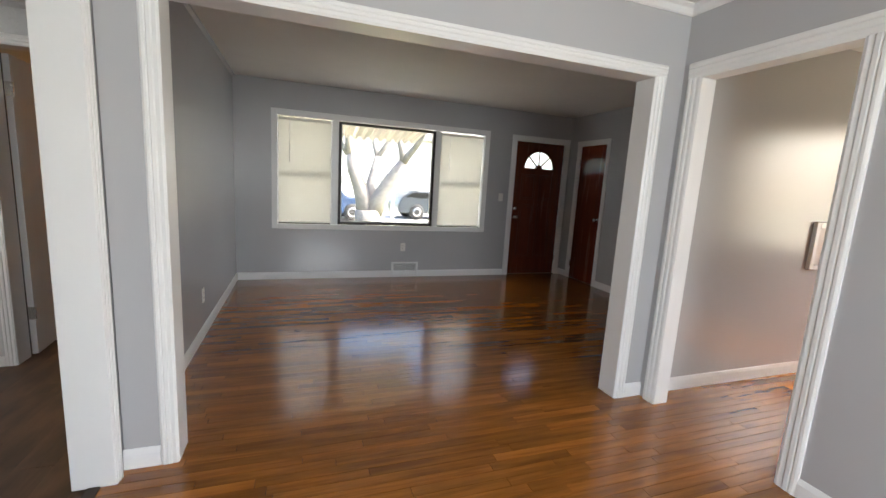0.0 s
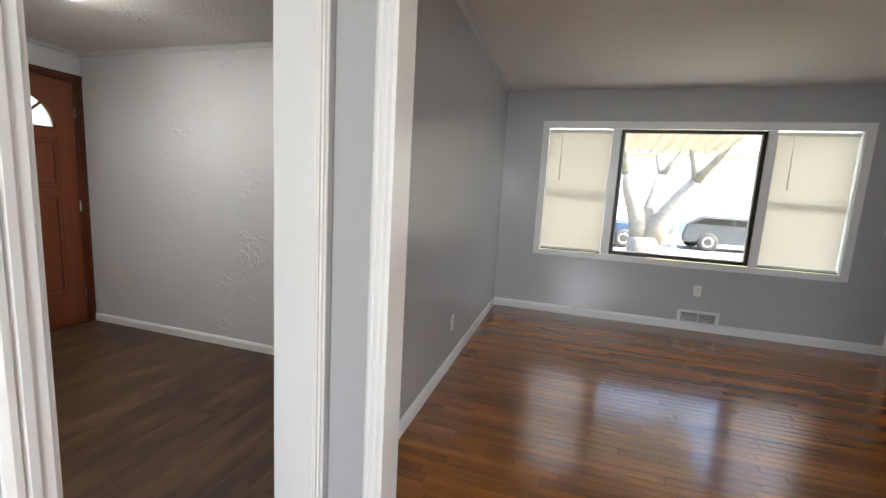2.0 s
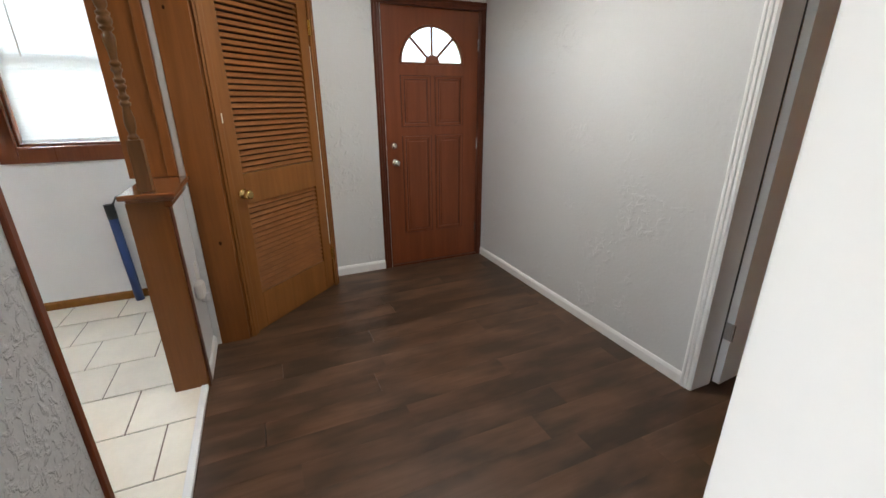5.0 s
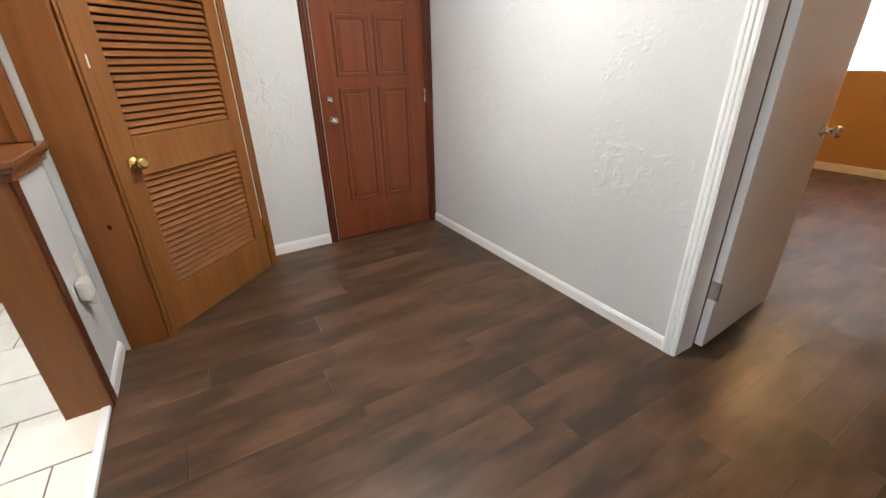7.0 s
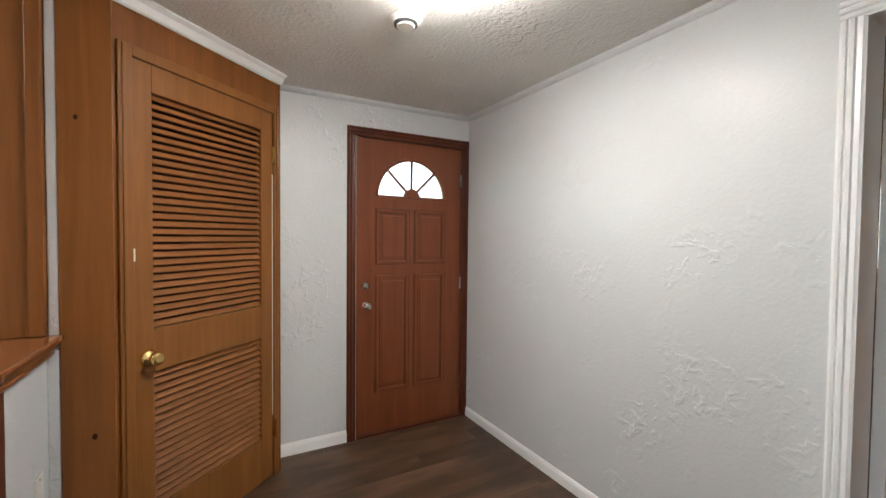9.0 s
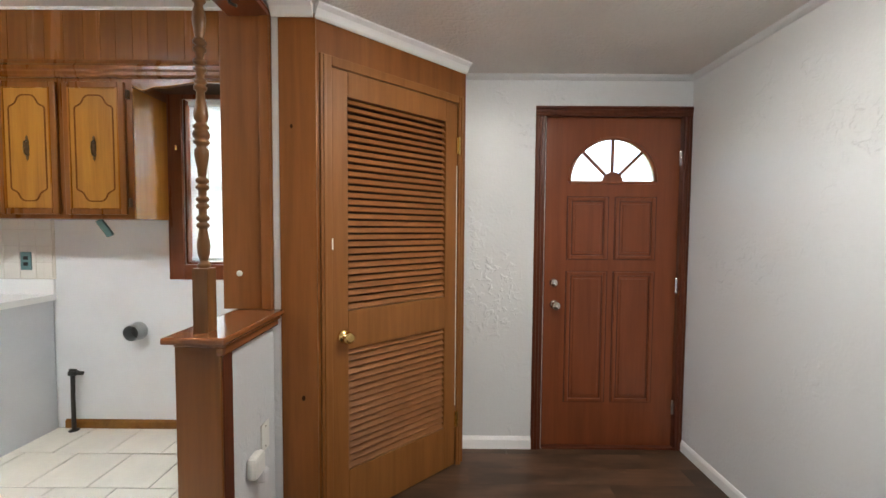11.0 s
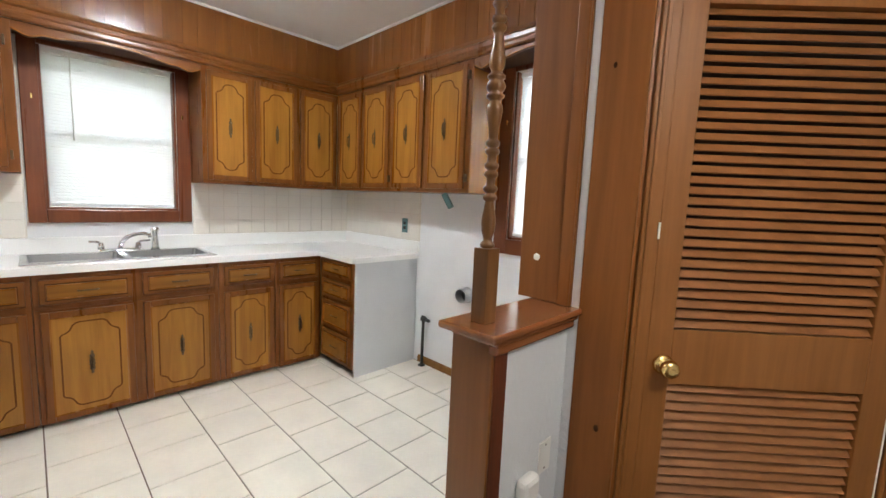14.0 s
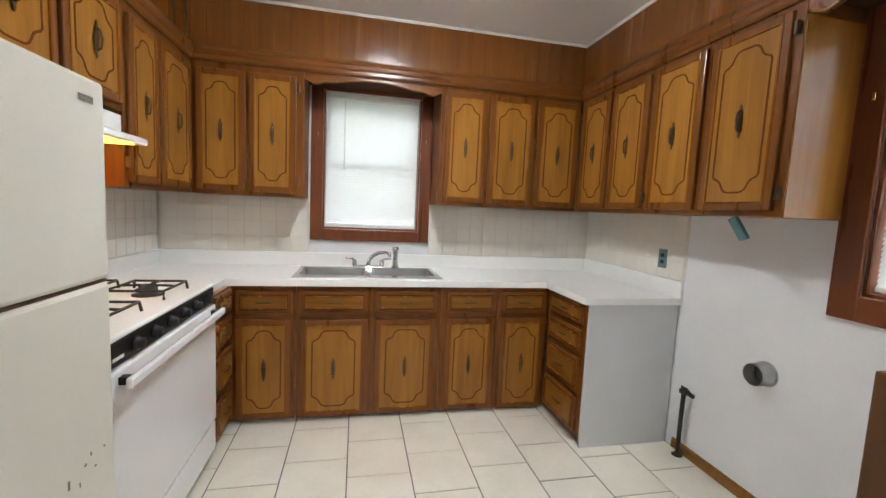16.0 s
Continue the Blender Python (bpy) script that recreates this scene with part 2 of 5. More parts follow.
DARKRED = wood("dark_red_frame", (0.065, 0.016, 0.007), (0.12, 0.031, 0.012), "z", 0.4, 0.8, spread=0.15)
FRONTDOOR = wood("dark_red_door", (0.105, 0.02, 0.009), (0.15, 0.031, 0.013), "z", 0.25, 0.7, 0.3, spread=0.1)
LOUVRE = wood("louvre_door_wood", (0.1950, 0.0738, 0.0172), (0.2600, 0.1027, 0.0272), "z", 0.45, 0.8, spread=0.12)
SLATW = wood("louvre_slat_wood", (0.2000, 0.0760, 0.0215), (0.2700, 0.1070, 0.0343), "y", 0.5, 0.8, spread=0.15)
PINE = wood("knotty_pine_panel", (0.1680, 0.0556, 0.0114), (0.2380, 0.0845, 0.0200), "z", 0.42, 0.7, spread=0.18, knots=True)
POST = wood("turned_post_wood", (0.115, 0.048, 0.014), (0.18, 0.08, 0.026), "z", 0.3, 1.0, 0.2)
CAPW = wood("red_cap_wood", (0.1650, 0.0546, 0.0200), (0.2350, 0.0856, 0.0301), "x", 0.22, 0.8, 0.5)
COUNTER = plain("white_laminate", (0.88, 0.88, 0.86), 0.3, var=0.02, scale=9)
STEEL = plain("brushed_steel", (0.62, 0.62, 0.61), 0.26, 1.0, var=0.08, scale=12)
CHROME = plain("chrome", (0.8, 0.8, 0.8), 0.08, 1.0, var=0.02)
BRASS = plain("polished_brass", (0.78, 0.56, 0.22), 0.2, 1.0, var=0.08)
BRONZE = plain("antique_bronze", (0.12, 0.075, 0.042), 0.45, 0.7, var=0.3, scale=40)
ENAMEL = plain("white_enamel", (0.82, 0.82, 0.82), 0.2, var=0.02, coat=0.3)
FRIDGE = plain("almond_fridge_skin", (0.70, 0.68, 0.60), 0.35, var=0.03, bump=0.0003, fine=200)
BLACK = plain("black_enamel", (0.010, 0.010, 0.010), 0.38, var=0.1, spec=0.3)
SCUFF = plain("grey_brown_scuff", (0.22, 0.19, 0.14), 0.7, var=0.2)
IRON = plain("cast_iron", (0.02, 0.018, 0.016), 0.6, var=0.3)
RUBBER = plain("dark_gasket_and_shade", (0.03, 0.03, 0.03), 0.7)
PLATE = plain("ivory_plastic", (0.74, 0.73, 0.69), 0.35, var=0.02)
TEAL = plain("teal_metal_plate", (0.10, 0.19, 0.19), 0.4, 0.3, var=0.15)
BLUE = plain("blue_tube", (0.02, 0.055, 0.20), 0.4, var=0.1)
PIPE = plain("black_gas_pipe", (0.05, 0.045, 0.04), 0.5, 0.6, var=0.3, scale=30)
DUCT = plain("galvanised_duct", (0.5, 0.51, 0.51), 0.35, 0.9, var=0.15)
VINYLW = plain("white_vinyl_sash", (0.78, 0.77, 0.73), 0.4)
BRONZEFRAME = plain("dark_bronze_frame", (0.025, 0.02, 0.018), 0.4, 0.4)
BLINDCREAM = blind_stuff("cream_blind_slats", (0.86, 0.84, 0.77), 0.26)
BLINDWHITE = blind_stuff("white_blind_slats", (0.88, 0.89, 0.88), 0.24)
GLASS = glass("window_glass", 0.0, (0.86, 0.87, 0.88))
FROST = glass("frosted_fan_glass", 0.35, (0.80, 0.84, 0.84))
BLUEGLASS = glass("blue_bottle_glass", 0.08, (0.25, 0.5, 0.58))
LAMP = glow("lit_opal_diffuser", (1.0, 0.965, 0.905), 11.0)
KLAMP = glow("lit_kitchen_diffuser", (0.90, 0.96, 1.0), 12.5)
AMBER = glow("lit_amber_bowl", (1.0, 0.58, 0.2), 12.0)
HOODLAMP = glow("lit_hood_lens", (1.0, 0.46, 0.06), 0.5)


# ---- small mesh helpers ----
def box(bm, x0, y0, z0, x1, y1, z1, bevel=0.0):
    start = len(bm.verts)
    r = bmesh.ops.create_cube(bm, size=1.0, matrix=Matrix.LocRotScale(((x0 + x1) / 2, (y0 + y1) / 2, (z0 + z1) / 2), None, (abs(x1 - x0), abs(y1 - y0), abs(z1 - z0))))
    if bevel:
        edges = {e for v in r["verts"] for e in v.link_edges}
        bmesh.ops.bevel(bm, geom=list(edges), offset=bevel, segments=2, affect="EDGES", profile=0.5)
    return bm


def boxes(*rows, bevel=0.0):
    bm = bmesh.new()
    for r in rows:
        box(bm, *r, bevel=bevel)
    return bm


def lathe(profile, steps=20, matrix=None):
    """A turned solid from (radius, height) pairs."""
    bm = bmesh.new()
    rings = []
    for r, z in profile:
        rings.append([bm.verts.new((r * math.cos(2 * math.pi * k / steps), r * math.sin(2 * math.pi * k / steps), z)) for k in range(steps)])
    for a, b in zip(rings, rings[1:]):
        for k in range(steps):
            bm.faces.new((a[k], a[(k + 1) % steps], b[(k + 1) % steps], b[k]))
    bm.faces.new(rings[0][::-1])
    bm.faces.new(rings[-1])
    for f in bm.faces:
        f.smooth = len(f.verts) == 4
    if matrix is not None:
        bm.transform(matrix)
    return bm


def tube(points, radius, steps=10):
    """A round bar along a line of points."""
    bm = bmesh.new()
    pts = [Vector(p) for p in points]
    rings = []
    for i, p in enumerate(pts):
        d = (pts[min(i + 1, len(pts) - 1)] - pts[max(i - 1, 0)]).normalized()
        u = d.cross(Vector((0.31, 0.2, 0.93))).normalized()
        v = d.cross(u)
        rr = radius[i] if isinstance(radius, (list, tuple)) else radius
        rings.append([bm.verts.new(p + rr * (math.cos(2 * math.pi * k / steps) * u + math.sin(2 * math.pi * k / steps) * v)) for k in range(steps)])
    for a, b in zip(rings, rings[1:]):
        for k in range(steps):
            bm.faces.new((a[k], a[(k + 1) % steps], b[(k + 1) % steps], b[k])).smooth = True
    bm.faces.new(rings[0][::-1])
    bm.faces.new(rings[-1])
    bmesh.ops.recalc_face_normals(bm, faces=bm.faces)
    return bm


def slab(outline, y0, y1):
    """A flat plate in the xz plane, from y0 to y1, with that outline of (x, z)."""
    bm = bmesh.new()
    a = [bm.verts.new((x, y0, z)) for x, z in outline]
    b = [bm.verts.new((x, y1, z)) for x, z in outline]
    bm.faces.new(a)
    bm.faces.new(b[::-1])
    for i in range(len(a)):
        j = (i + 1) % len(a)
        bm.faces.new((a[i], b[i], b[j], a[j]))
    bmesh.ops.recalc_face_normals(bm, faces=bm.faces)
    return bm


def ribbon(outline, width, y0, y1):
    bm = bmesh.new()
    n = len(outline)
    ring = []
    for i, (x, z) in enumerate(outline):
        p, q = Vector(outline[i - 1]), Vector(outline[(i + 1) % n])
        d = (q - p).normalized()
        nx, nz = -d.y, d.x
        ring.append([bm.verts.new((x + s * nx * width / 2, yy, z + s * nz * width / 2)) for s, yy in ((-1, y1), (-1, y0), (1, y0), (1, y1))])
    for i in range(n):
        a, b = ring[i], ring[(i + 1) % n]
        for j in range(3):
            bm.faces.new((a[j], b[j], b[j + 1], a[j + 1]))
    bmesh.ops.recalc_face_normals(bm, faces=bm.faces)
    return bm


def profile_run(profile, start, end, out, up=(0, 0, 1)):
    """A moulding: the profile of (out, up) pairs swept from start to end."""
    bm = bmesh.new()
    o, u = Vector(out), Vector(up)
    a = [bm.verts.new(Vector(start) + o * p + u * q) for p, q in profile]
    b = [bm.verts.new(Vector(end) + o * p + u * q) for p, q in profile]
    for i in range(len(a)):
        j = (i + 1) % len(a)
        bm.faces.new((a[i], b[i], b[j], a[j]))
    bm.faces.new(a[::-1])
    bm.faces.new(b)
    bmesh.ops.recalc_face_normals(bm, faces=bm.faces)
    return bm


def mesh_of(name, bm, material):
    me = bpy.data.meshes.new(name)
    bm.to_mesh(me)
    bm.free()
    me.materials.append(material)
    return me


def part(name, bm, material, parent, label="", m=None):
    ob = new(name, mesh_of(name, bm, material))
    ob.parent = parent
    if m is not None:
        ob.matrix_basis = m
    return tagged(ob, label)


def thing(name, m, label, category, group=""):
    ob = new(name)
    ob.empty_display_size = 0.1
    ob.matrix_basis = m
    return tagged(ob, label, category, group)


def single(name, bm, material, label, category, m=None, group=""):
    ob = new(name, mesh_of(name, bm, material))
    if m is not None:
        ob.matrix_basis = m
    return tagged(ob, label, category, group)


def structure(name, bm, material, label, category):
    return tagged(new(name, mesh_of(name, bm, material)), label, category, kind="structure")


def wall(name, axis, at0, at1, lo, hi, top, holes, material, label, bottom=0.0):
    """A wall along x or y between lo and hi, at0 to at1 thick, with real openings (lo, hi, sill, head)."""
    bm = bmesh.new()

    def put(a, b, z0, z1):
        if b - a > 1e-4 and z1 - z0 > 1e-4:
            box(bm, *((a, at0, z0, b, at1, z1) if axis == "x" else (at0, a, z0, at1, b, z1)))

    here = lo
    for a, b, sill, head in sorted(holes):
        put(here, a, bottom, top)
        put(a, b, bottom, sill)
        put(a, b, head, top)
        here = b
    put(here, hi, bottom, top)
    return structure(name, bm, material, label, "wall")


CASING = [(0, 0), (0, 1), (0.010, 1), (0.016, 0.86), (0.016, 0.72), (0.011, 0.66), (0.015, 0.58), (0.015, 0.4), (0.010, 0.32), (0.012, 0.1), (0.008, 0)]


def casing_set(name, axis, face, lo, hi, head, width, side, material, label, w2=None, foot=0.0):
    """Door casing round an opening: two legs and a head, proud of the wall face towards `side` (+1 or -1)."""
    ob = new(name)
    tagged(ob, label, "door casing", kind="structure")
    w2 = w2 or width
    out = Vector((0, side, 0)) if axis == "x" else Vector((side, 0, 0))
    run = Vector((1, 0, 0)) if axis == "x" else Vector((0, 1, 0))

    def at(a, z):
        return Vector((a, face, z)) if axis == "x" else Vector((face, a, z))

    for a, d, w in ((lo, -1, width), (hi, 1, w2)):
        prof = [(p, q * w) for p, q in CASING]
        part("leg", profile_run(prof, at(a, foot), at(a, head), out, run * d), material, ob)
    prof = [(p, q * width) for p, q in CASING]
    part("head", profile_run(prof, at(lo - width, head), at(hi + w2, head), out, (0, 0, 1)), material, ob)
    return ob


def jamb_set(name, axis, a0, a1, lo, hi, head, material, label, thick=0.02, foot=0.0):
    ob = new(name)
    tagged(ob, label, "door jamb", kind="structure")
    f = (lambda p, q, z0, z1: (p, a0, z0, q, a1, z1)) if axis == "x" else (lambda p, q, z0, z1: (a0, p, z0, a1, q, z1))
    part("side_jamb", boxes(f(lo - thick, lo, foot, head), bevel=0.003), material, ob)
    part("side_jamb", boxes(f(hi, hi + thick, foot, head), bevel=0.003), material, ob)
    part("head_jamb", boxes(f(lo - thick, hi + thick, head, head + thick), bevel=0.003), material, ob)
    return ob


BASE = [(0, 0), (0.013, 0), (0.013, 0.055), (0.008, 0.068), (0.004, 0.075), (0, 0.075)]


def baseboard(start, end, out, material=None, label="white painted wooden baseboard along the wall", scale=1.25, z=0.0):
    ob = structure("baseboard", profile_run([(p, q * scale) for p, q in BASE], (*start, z), (*end, z), (*out, 0)), material or WHITE, label, "baseboard")
    return ob


# ---- large structure ----
H_LIV, H_HALL, H_KIT = 2.49, 2.29, 2.61
# living room and dining room
wall("wall_north", "x", 6.012, 6.17, -0.70, 4.45, 2.75, [(-0.09, 2.80, 0.71, 2.10), (3.28, 4.17, 0.0, 2.085)], GREY, "grey painted front wall with window and door openings", bottom=-0.4)
wall("wall_living_west", "y", -0.70, -0.548, 2.53, 6.012, 2.75, [], GREY, "grey satin painted living room wall")
wall("wall_living_east", "y", 4.268, 4.42, 2.53, 6.012, 2.75, [(5.175, 5.785, 0.0, 2.06)], GREY, "grey painted wall with a narrow closet door")
wall("wall_divider", "x", 2.395, 2.53, -0.548, 5.40, 2.75, [(-0.35, 2.22, 0.0, 2.085)], GREY, "grey painted wall with a wide cased opening")
wall("wall_dining_east", "y", 2.425, 2.522, -2.0, 2.395, 2.75, [(1.495, 2.275, 0.0, 2.085)], GREY, "grey painted dining wall with a cased opening")
wall("wall_dining_west", "y", -0.688, -0.552, -2.0, 2.53, 2.75, [(1.562, 2.307, 0.0, 2.085)], GREY, "grey painted wall with a doorway to the back hall")
wall("wall_dining_south", "x", -2.15, -2.0, -0.70, 5.40, 2.75, [(0.12, 1.68, 0.88, 2.12)], GREY, "plain grey painted wall behind the dining room")
wall("wall_passage_east", "y", 5.40, 5.55, -2.15, 2.53, 2.75, [(0.8, 1.8, 0.88, 2.12)], GREY, "plain grey painted wall closing the passage")
structure("ceiling_living", boxes((-0.70, 2.40, H_LIV, 4.45, 6.10, H_LIV + 0.12)), CEIL, "off-white painted living room ceiling", "ceiling")
structure("ceiling_dining", boxes((-0.62, -2.1, H_LIV, 5.45, 2.40, H_LIV + 0.12)), CEIL, "off-white painted dining room ceiling", "ceiling")
# back hall
wall("wall_hall_west", "y", -4.12, -3.81, 1.50, 3.74, 2.75, [(2.86, 3.70, -0.02, 2.06)], HALL, "pale grey trowelled wall with the back door", bottom=-0.02)
wall("wall_hall_north", "x", 3.74, 3.87, -4.12, -0.70, 2.75, [(-1.605, -0.78, -0.02, 2.06)], HALL, "pale grey trowelled plaster wall with raised patches", bottom=-0.02)
wall("wall_hall_south", "x", 1.352, 1.502, -1.418, -0.70, 2.75, [], HALLROUGH, "pale grey trowelled wall end beside the kitchen opening", bottom=-0.02)
wall("wall_hall_east", "y", -0.70, -0.6885, 2.31, 3.74, 2.75, [], HALL, "pale grey plastered short hall wall")
structure("wall_hall_header", boxes((-3.06, 1.37, 2.27, -1.418, 1.498, 2.75)), HALL, "plastered header over the kitchen opening", "wall")
structure("ceiling_hall", boxes((-3.9, 1.36, H_HALL, -0.66, 3.80, H_HALL + 0.1)), POPCORN, "off-white stippled hall ceiling", "ceiling")
# kitchen
wall("wall_kitchen_south", "x", -1.60, -1.452, -4.15, -0.57, 2.75, [(-2.54, -1.82, 1.19, 2.19)], KWALL, "off-white kitchen wall with the sink window")
wall("wall_kitchen_west", "y", -4.15, -4.0, -1.452, 1.352, 2.75, [(0.535, 1.235, 1.115, 2.19)], KWALL, "off-white painted kitchen wall with side window")
wall("wall_kitchen_east", "y", -0.72, -0.699, -1.452, 1.352, 2.75, [], KWALL, "off-white painted kitchen wall behind the range")
structure("wall_closet_back", boxes((-4.15, 1.352, 0, -3.07, 1.502, 2.75)), KWALL, "off-white painted wall between kitchen and closet", "wall")
structure("ceiling_kitchen", boxes((-4.1, -1.55, H_KIT, -0.62, 1.40, H_KIT + 0.1)), CEIL, "white painted kitchen ceiling", "ceiling")
# bedroom beyond the hall door
wall("wall_bedroom_north", "x", 8.45, 8.60, -4.12, -0.55, 2.75, [(-2.95, -1.25, 1.08, 2.04)], TAN, "tan painted bedroom wall with a wide window")
wall("wall_bedroom_west", "y", -4.12, -3.97, 3.87, 8.45, 2.75, [], TAN, "plain tan painted bedroom wall")
wall("wall_bedroom_east", "y", -0.718, -0.702, 3.87, 8.45, 2.75, [], TAN, "plain tan painted bedroom wall")
wall("wall_bedroom_east_outer", "y", -0.70, -0.55, 6.17, 8.45, 2.75, [], KWALL, "plain painted outer wall of the bedroom wing", bottom=-0.4)
structure("ceiling_bedroom", boxes((-4.1, 3.80, 2.31, -0.6, 8.5, 2.42)), CEIL, "off-white painted bedroom ceiling", "ceiling")
roof = structure("roof", boxes((-4.3, -2.3, 2.76, 5.7, 6.3, 2.9), (-4.3, 6.3, 2.76, -0.45, 8.75, 2.9)), CEIL, "plain flat roof slab that closes the house", "roof")
# floors, under their boards and tiles
floor_oak = structure("floor_living", boxes((-0.625, -2.1, -0.15, 5.5, 6.1, -0.012)), JOINT, "glossy brown oak strip floor", "floor")
floor_dark = structure("floor_hall", boxes((-4.1, 1.43, -0.15, -0.625, 8.5, -0.024)), JOINT, "dark brown wood-look plank floor", "floor")
floor_tile = structure("floor_kitchen", boxes((-4.1, -1.55, -0.15, -0.625, 1.43, -0.004)), GROUT, "cream square tile floor with brown grout", "floor")

# openings: jambs and casings
jamb_set("jamb_living_opening", "x", 2.387, 2.538, -0.33, 2.20, 2.065, WHITE, "white painted jamb of the wide opening")
casing_set("casing_living_opening", "x", 2.395, -0.335, 2.205, 2.07, 0.068, -1, WHITE, "white moulded casing round the wide opening", 0.08)
casing_set("casing_living_side", "x", 2.53, -0.335, 2.205, 2.07, 0.08, 1, WHITE, "white moulded casing on the living room side")
jamb_set("jamb_passage", "y", 2.417, 2.53, 1.515, 2.255, 2.065, WHITE, "white painted jamb of the passage opening")
casing_set("casing_passage", "y", 2.425, 1.51, 2.26, 2.07, 0.09, -1, WHITE, "white moulded casing round the passage opening")
jamb_set("jamb_hall_doorway", "y", -0.702, -0.544, 1.582, 2.287, 2.065, WHITE, "white painted jamb of the hall doorway")
casing_set("casing_hall_doorway", "y", -0.552, 1.577, 2.292, 2.07, 0.066, 1, WHITE, "white fluted casing beside the hall doorway", 0.057)
jamb_set("jamb_bedroom", "x", 3.732, 3.874, -1.585, -0.80, 2.04, WHITE, "white painted jamb of the bedroom doorway", foot=-0.012)
casing_set("casing_bedroom", "x", 3.74, -1.589, -0.795, 2.045, 0.06, -1, WHITE, "white moulded casing round the bedroom doorway", 0.07, foot=-0.012)
jamb_set("jamb_front_door", "x", 6.004, 6.175, 3.30, 4.15, 2.065, WHITE, "white painted front door jamb")
casing_set("casing_front_door", "x", 6.012, 3.29, 4.155, 2.07, 0.076, -1, WHITE, "white casing round the front door")
jamb_set("jamb_closet_narrow", "y", 4.262, 4.42, 5.195, 5.765, 2.04, WHITE, "white painted closet door jamb")
casing_set("casing_closet_narrow", "y", 4.268, 5.19, 5.77, 2.045, 0.068, -1, WHITE, "white casing round the narrow closet door")
jamb_set("jamb_back_door", "y", -4.10, -3.806, 2.865, 3.69, 2.05, DARKRED, "dark red stained back door jamb", 0.005, foot=-0.012)
casing_set("casing_back_door", "y", -3.81, 2.855, 3.692, 2.047, 0.06, 1, DARKRED, "dark red stained casing round the back door", 0.046, foot=-0.012)

# crown mouldings and baseboards
CROWN = [(0, 0), (0.05, 0), (0.05, -0.008), (0.03, -0.02), (0.016, -0.045), (0.008, -0.052), (0, -0.052)]
SMALLCROWN = [(0, 0), (0.026, 0), (0.02, -0.014), (0.008, -0.026), (0, -0.03)]


def crown(start, end, out, z, label, profile=None, material=None):
    return structure("crown_trim", profile_run(profile or CROWN, (*start, z), (*end, z), (*out, 0)), material or WHITE, label, "trim")


crown((-0.55, 2.395), (2.425, 2.395), (0, -1), H_LIV, "white crown moulding under the dining ceiling")
crown((2.425, 2.395), (2.425, -2.0), (-1, 0), H_LIV, "white crown moulding under the dining ceiling")
crown((-0.552, -2.0), (-0.552, 2.395), (1, 0), H_LIV, "white crown moulding under the dining ceiling")
crown((-0.548, 2.53), (-0.548, 6.012), (1, 0), H_LIV, "narrow grey trim under the living room ceiling", SMALLCROWN, GREY)
crown((-3.81, 3.74), (-0.72, 3.74), (0, -1), H_HALL, "narrow pale trim under the hall ceiling", SMALLCROWN, HALL)
crown((-3.81, 2.36), (-3.81, 3.74), (1, 0), H_HALL, "narrow pale trim under the hall ceiling", SMALLCROWN, HALL)
baseboard((-0.548, 2.53), (-0.548, 6.012), (1, 0))
baseboard((-0.548, 6.012), (3.22, 6.012), (0, -1))
baseboard((4.23, 6.012), (4.268, 6.012), (0, -1))
baseboard((4.268, 5.84), (4.268, 6.012), (-1, 0))
baseboard((4.268, 2.53), (4.268, 5.12), (-1, 0))
baseboard((-0.55, 2.395), (-0.405, 2.395), (0, -1))
baseboard((2.287, 2.395), (2.425, 2.395), (0, -1))
baseboard((2.53, 2.395), (5.40, 2.395), (0, -1))
baseboard((2.425, -2.0), (2.425, 1.42), (-1, 0))
baseboard((-0.552, -2.0), (-0.552, 1.51), (1, 0))
baseboard((-3.81, 3.74), (-1.65, 3.74), (0, -1), scale=0.9, z=-0.012)
baseboard((-3.81, 2.36), (-3.81, 2.796), (1, 0), scale=1.05, z=-0.012)
baseboard((-4.0, 8.45), (-0.72, 8.45), (0, -1), label="white painted bedroom baseboard", scale=1.2, z=-0.012)
baseboard((-2.684, 1.508), (-3.043, 1.508), (0, 1), label="white painted baseboard under the half wall", scale=0.9, z=-0.012)
baseboard((-4.0, -0.30), (-4.0, 1.352), (1, 0), DRAWERW, "tan-brown wooden baseboard along the kitchen wall", 0.8)


# ---- windows ----
def blind(parent, x0, x1, z0, z1, y, material, cords=True):
    """A closed mini blind hung in the opening, facing -y."""
    bm = bmesh.new()
    z = z1 - 0.035
    tilt = pose(0, 0, 0, 66)
    while z > z0 + 0.03:
        r = bmesh.ops.create_cube(bm, size=1.0, matrix=pose((x0 + x1) / 2, y, z) @ tilt @ Matrix.Diagonal((x1 - x0, 0.025, 0.0012, 1)))
        z -= 0.0205
    tagged(part("slats", bm, material, parent, "closed thin horizontal blind slats"), kind="stuff")
    part("head_rail", boxes((x0, y - 0.018, z1 - 0.03, x1, y + 0.018, z1), bevel=0.003), material, parent)
    part("bottom_rail", boxes((x0, y - 0.012, z0 + 0.005, x1, y + 0.012, z0 + 0.026), bevel=0.003), material, parent)
    if cords:
        part("wand", tube([(x0 + 0.13, y - 0.024, z1 - 0.03), (x0 + 0.132, y - 0.026, z1 - 0.55)], 0.004, 6), VINYLW, parent, "clear tilt wand")


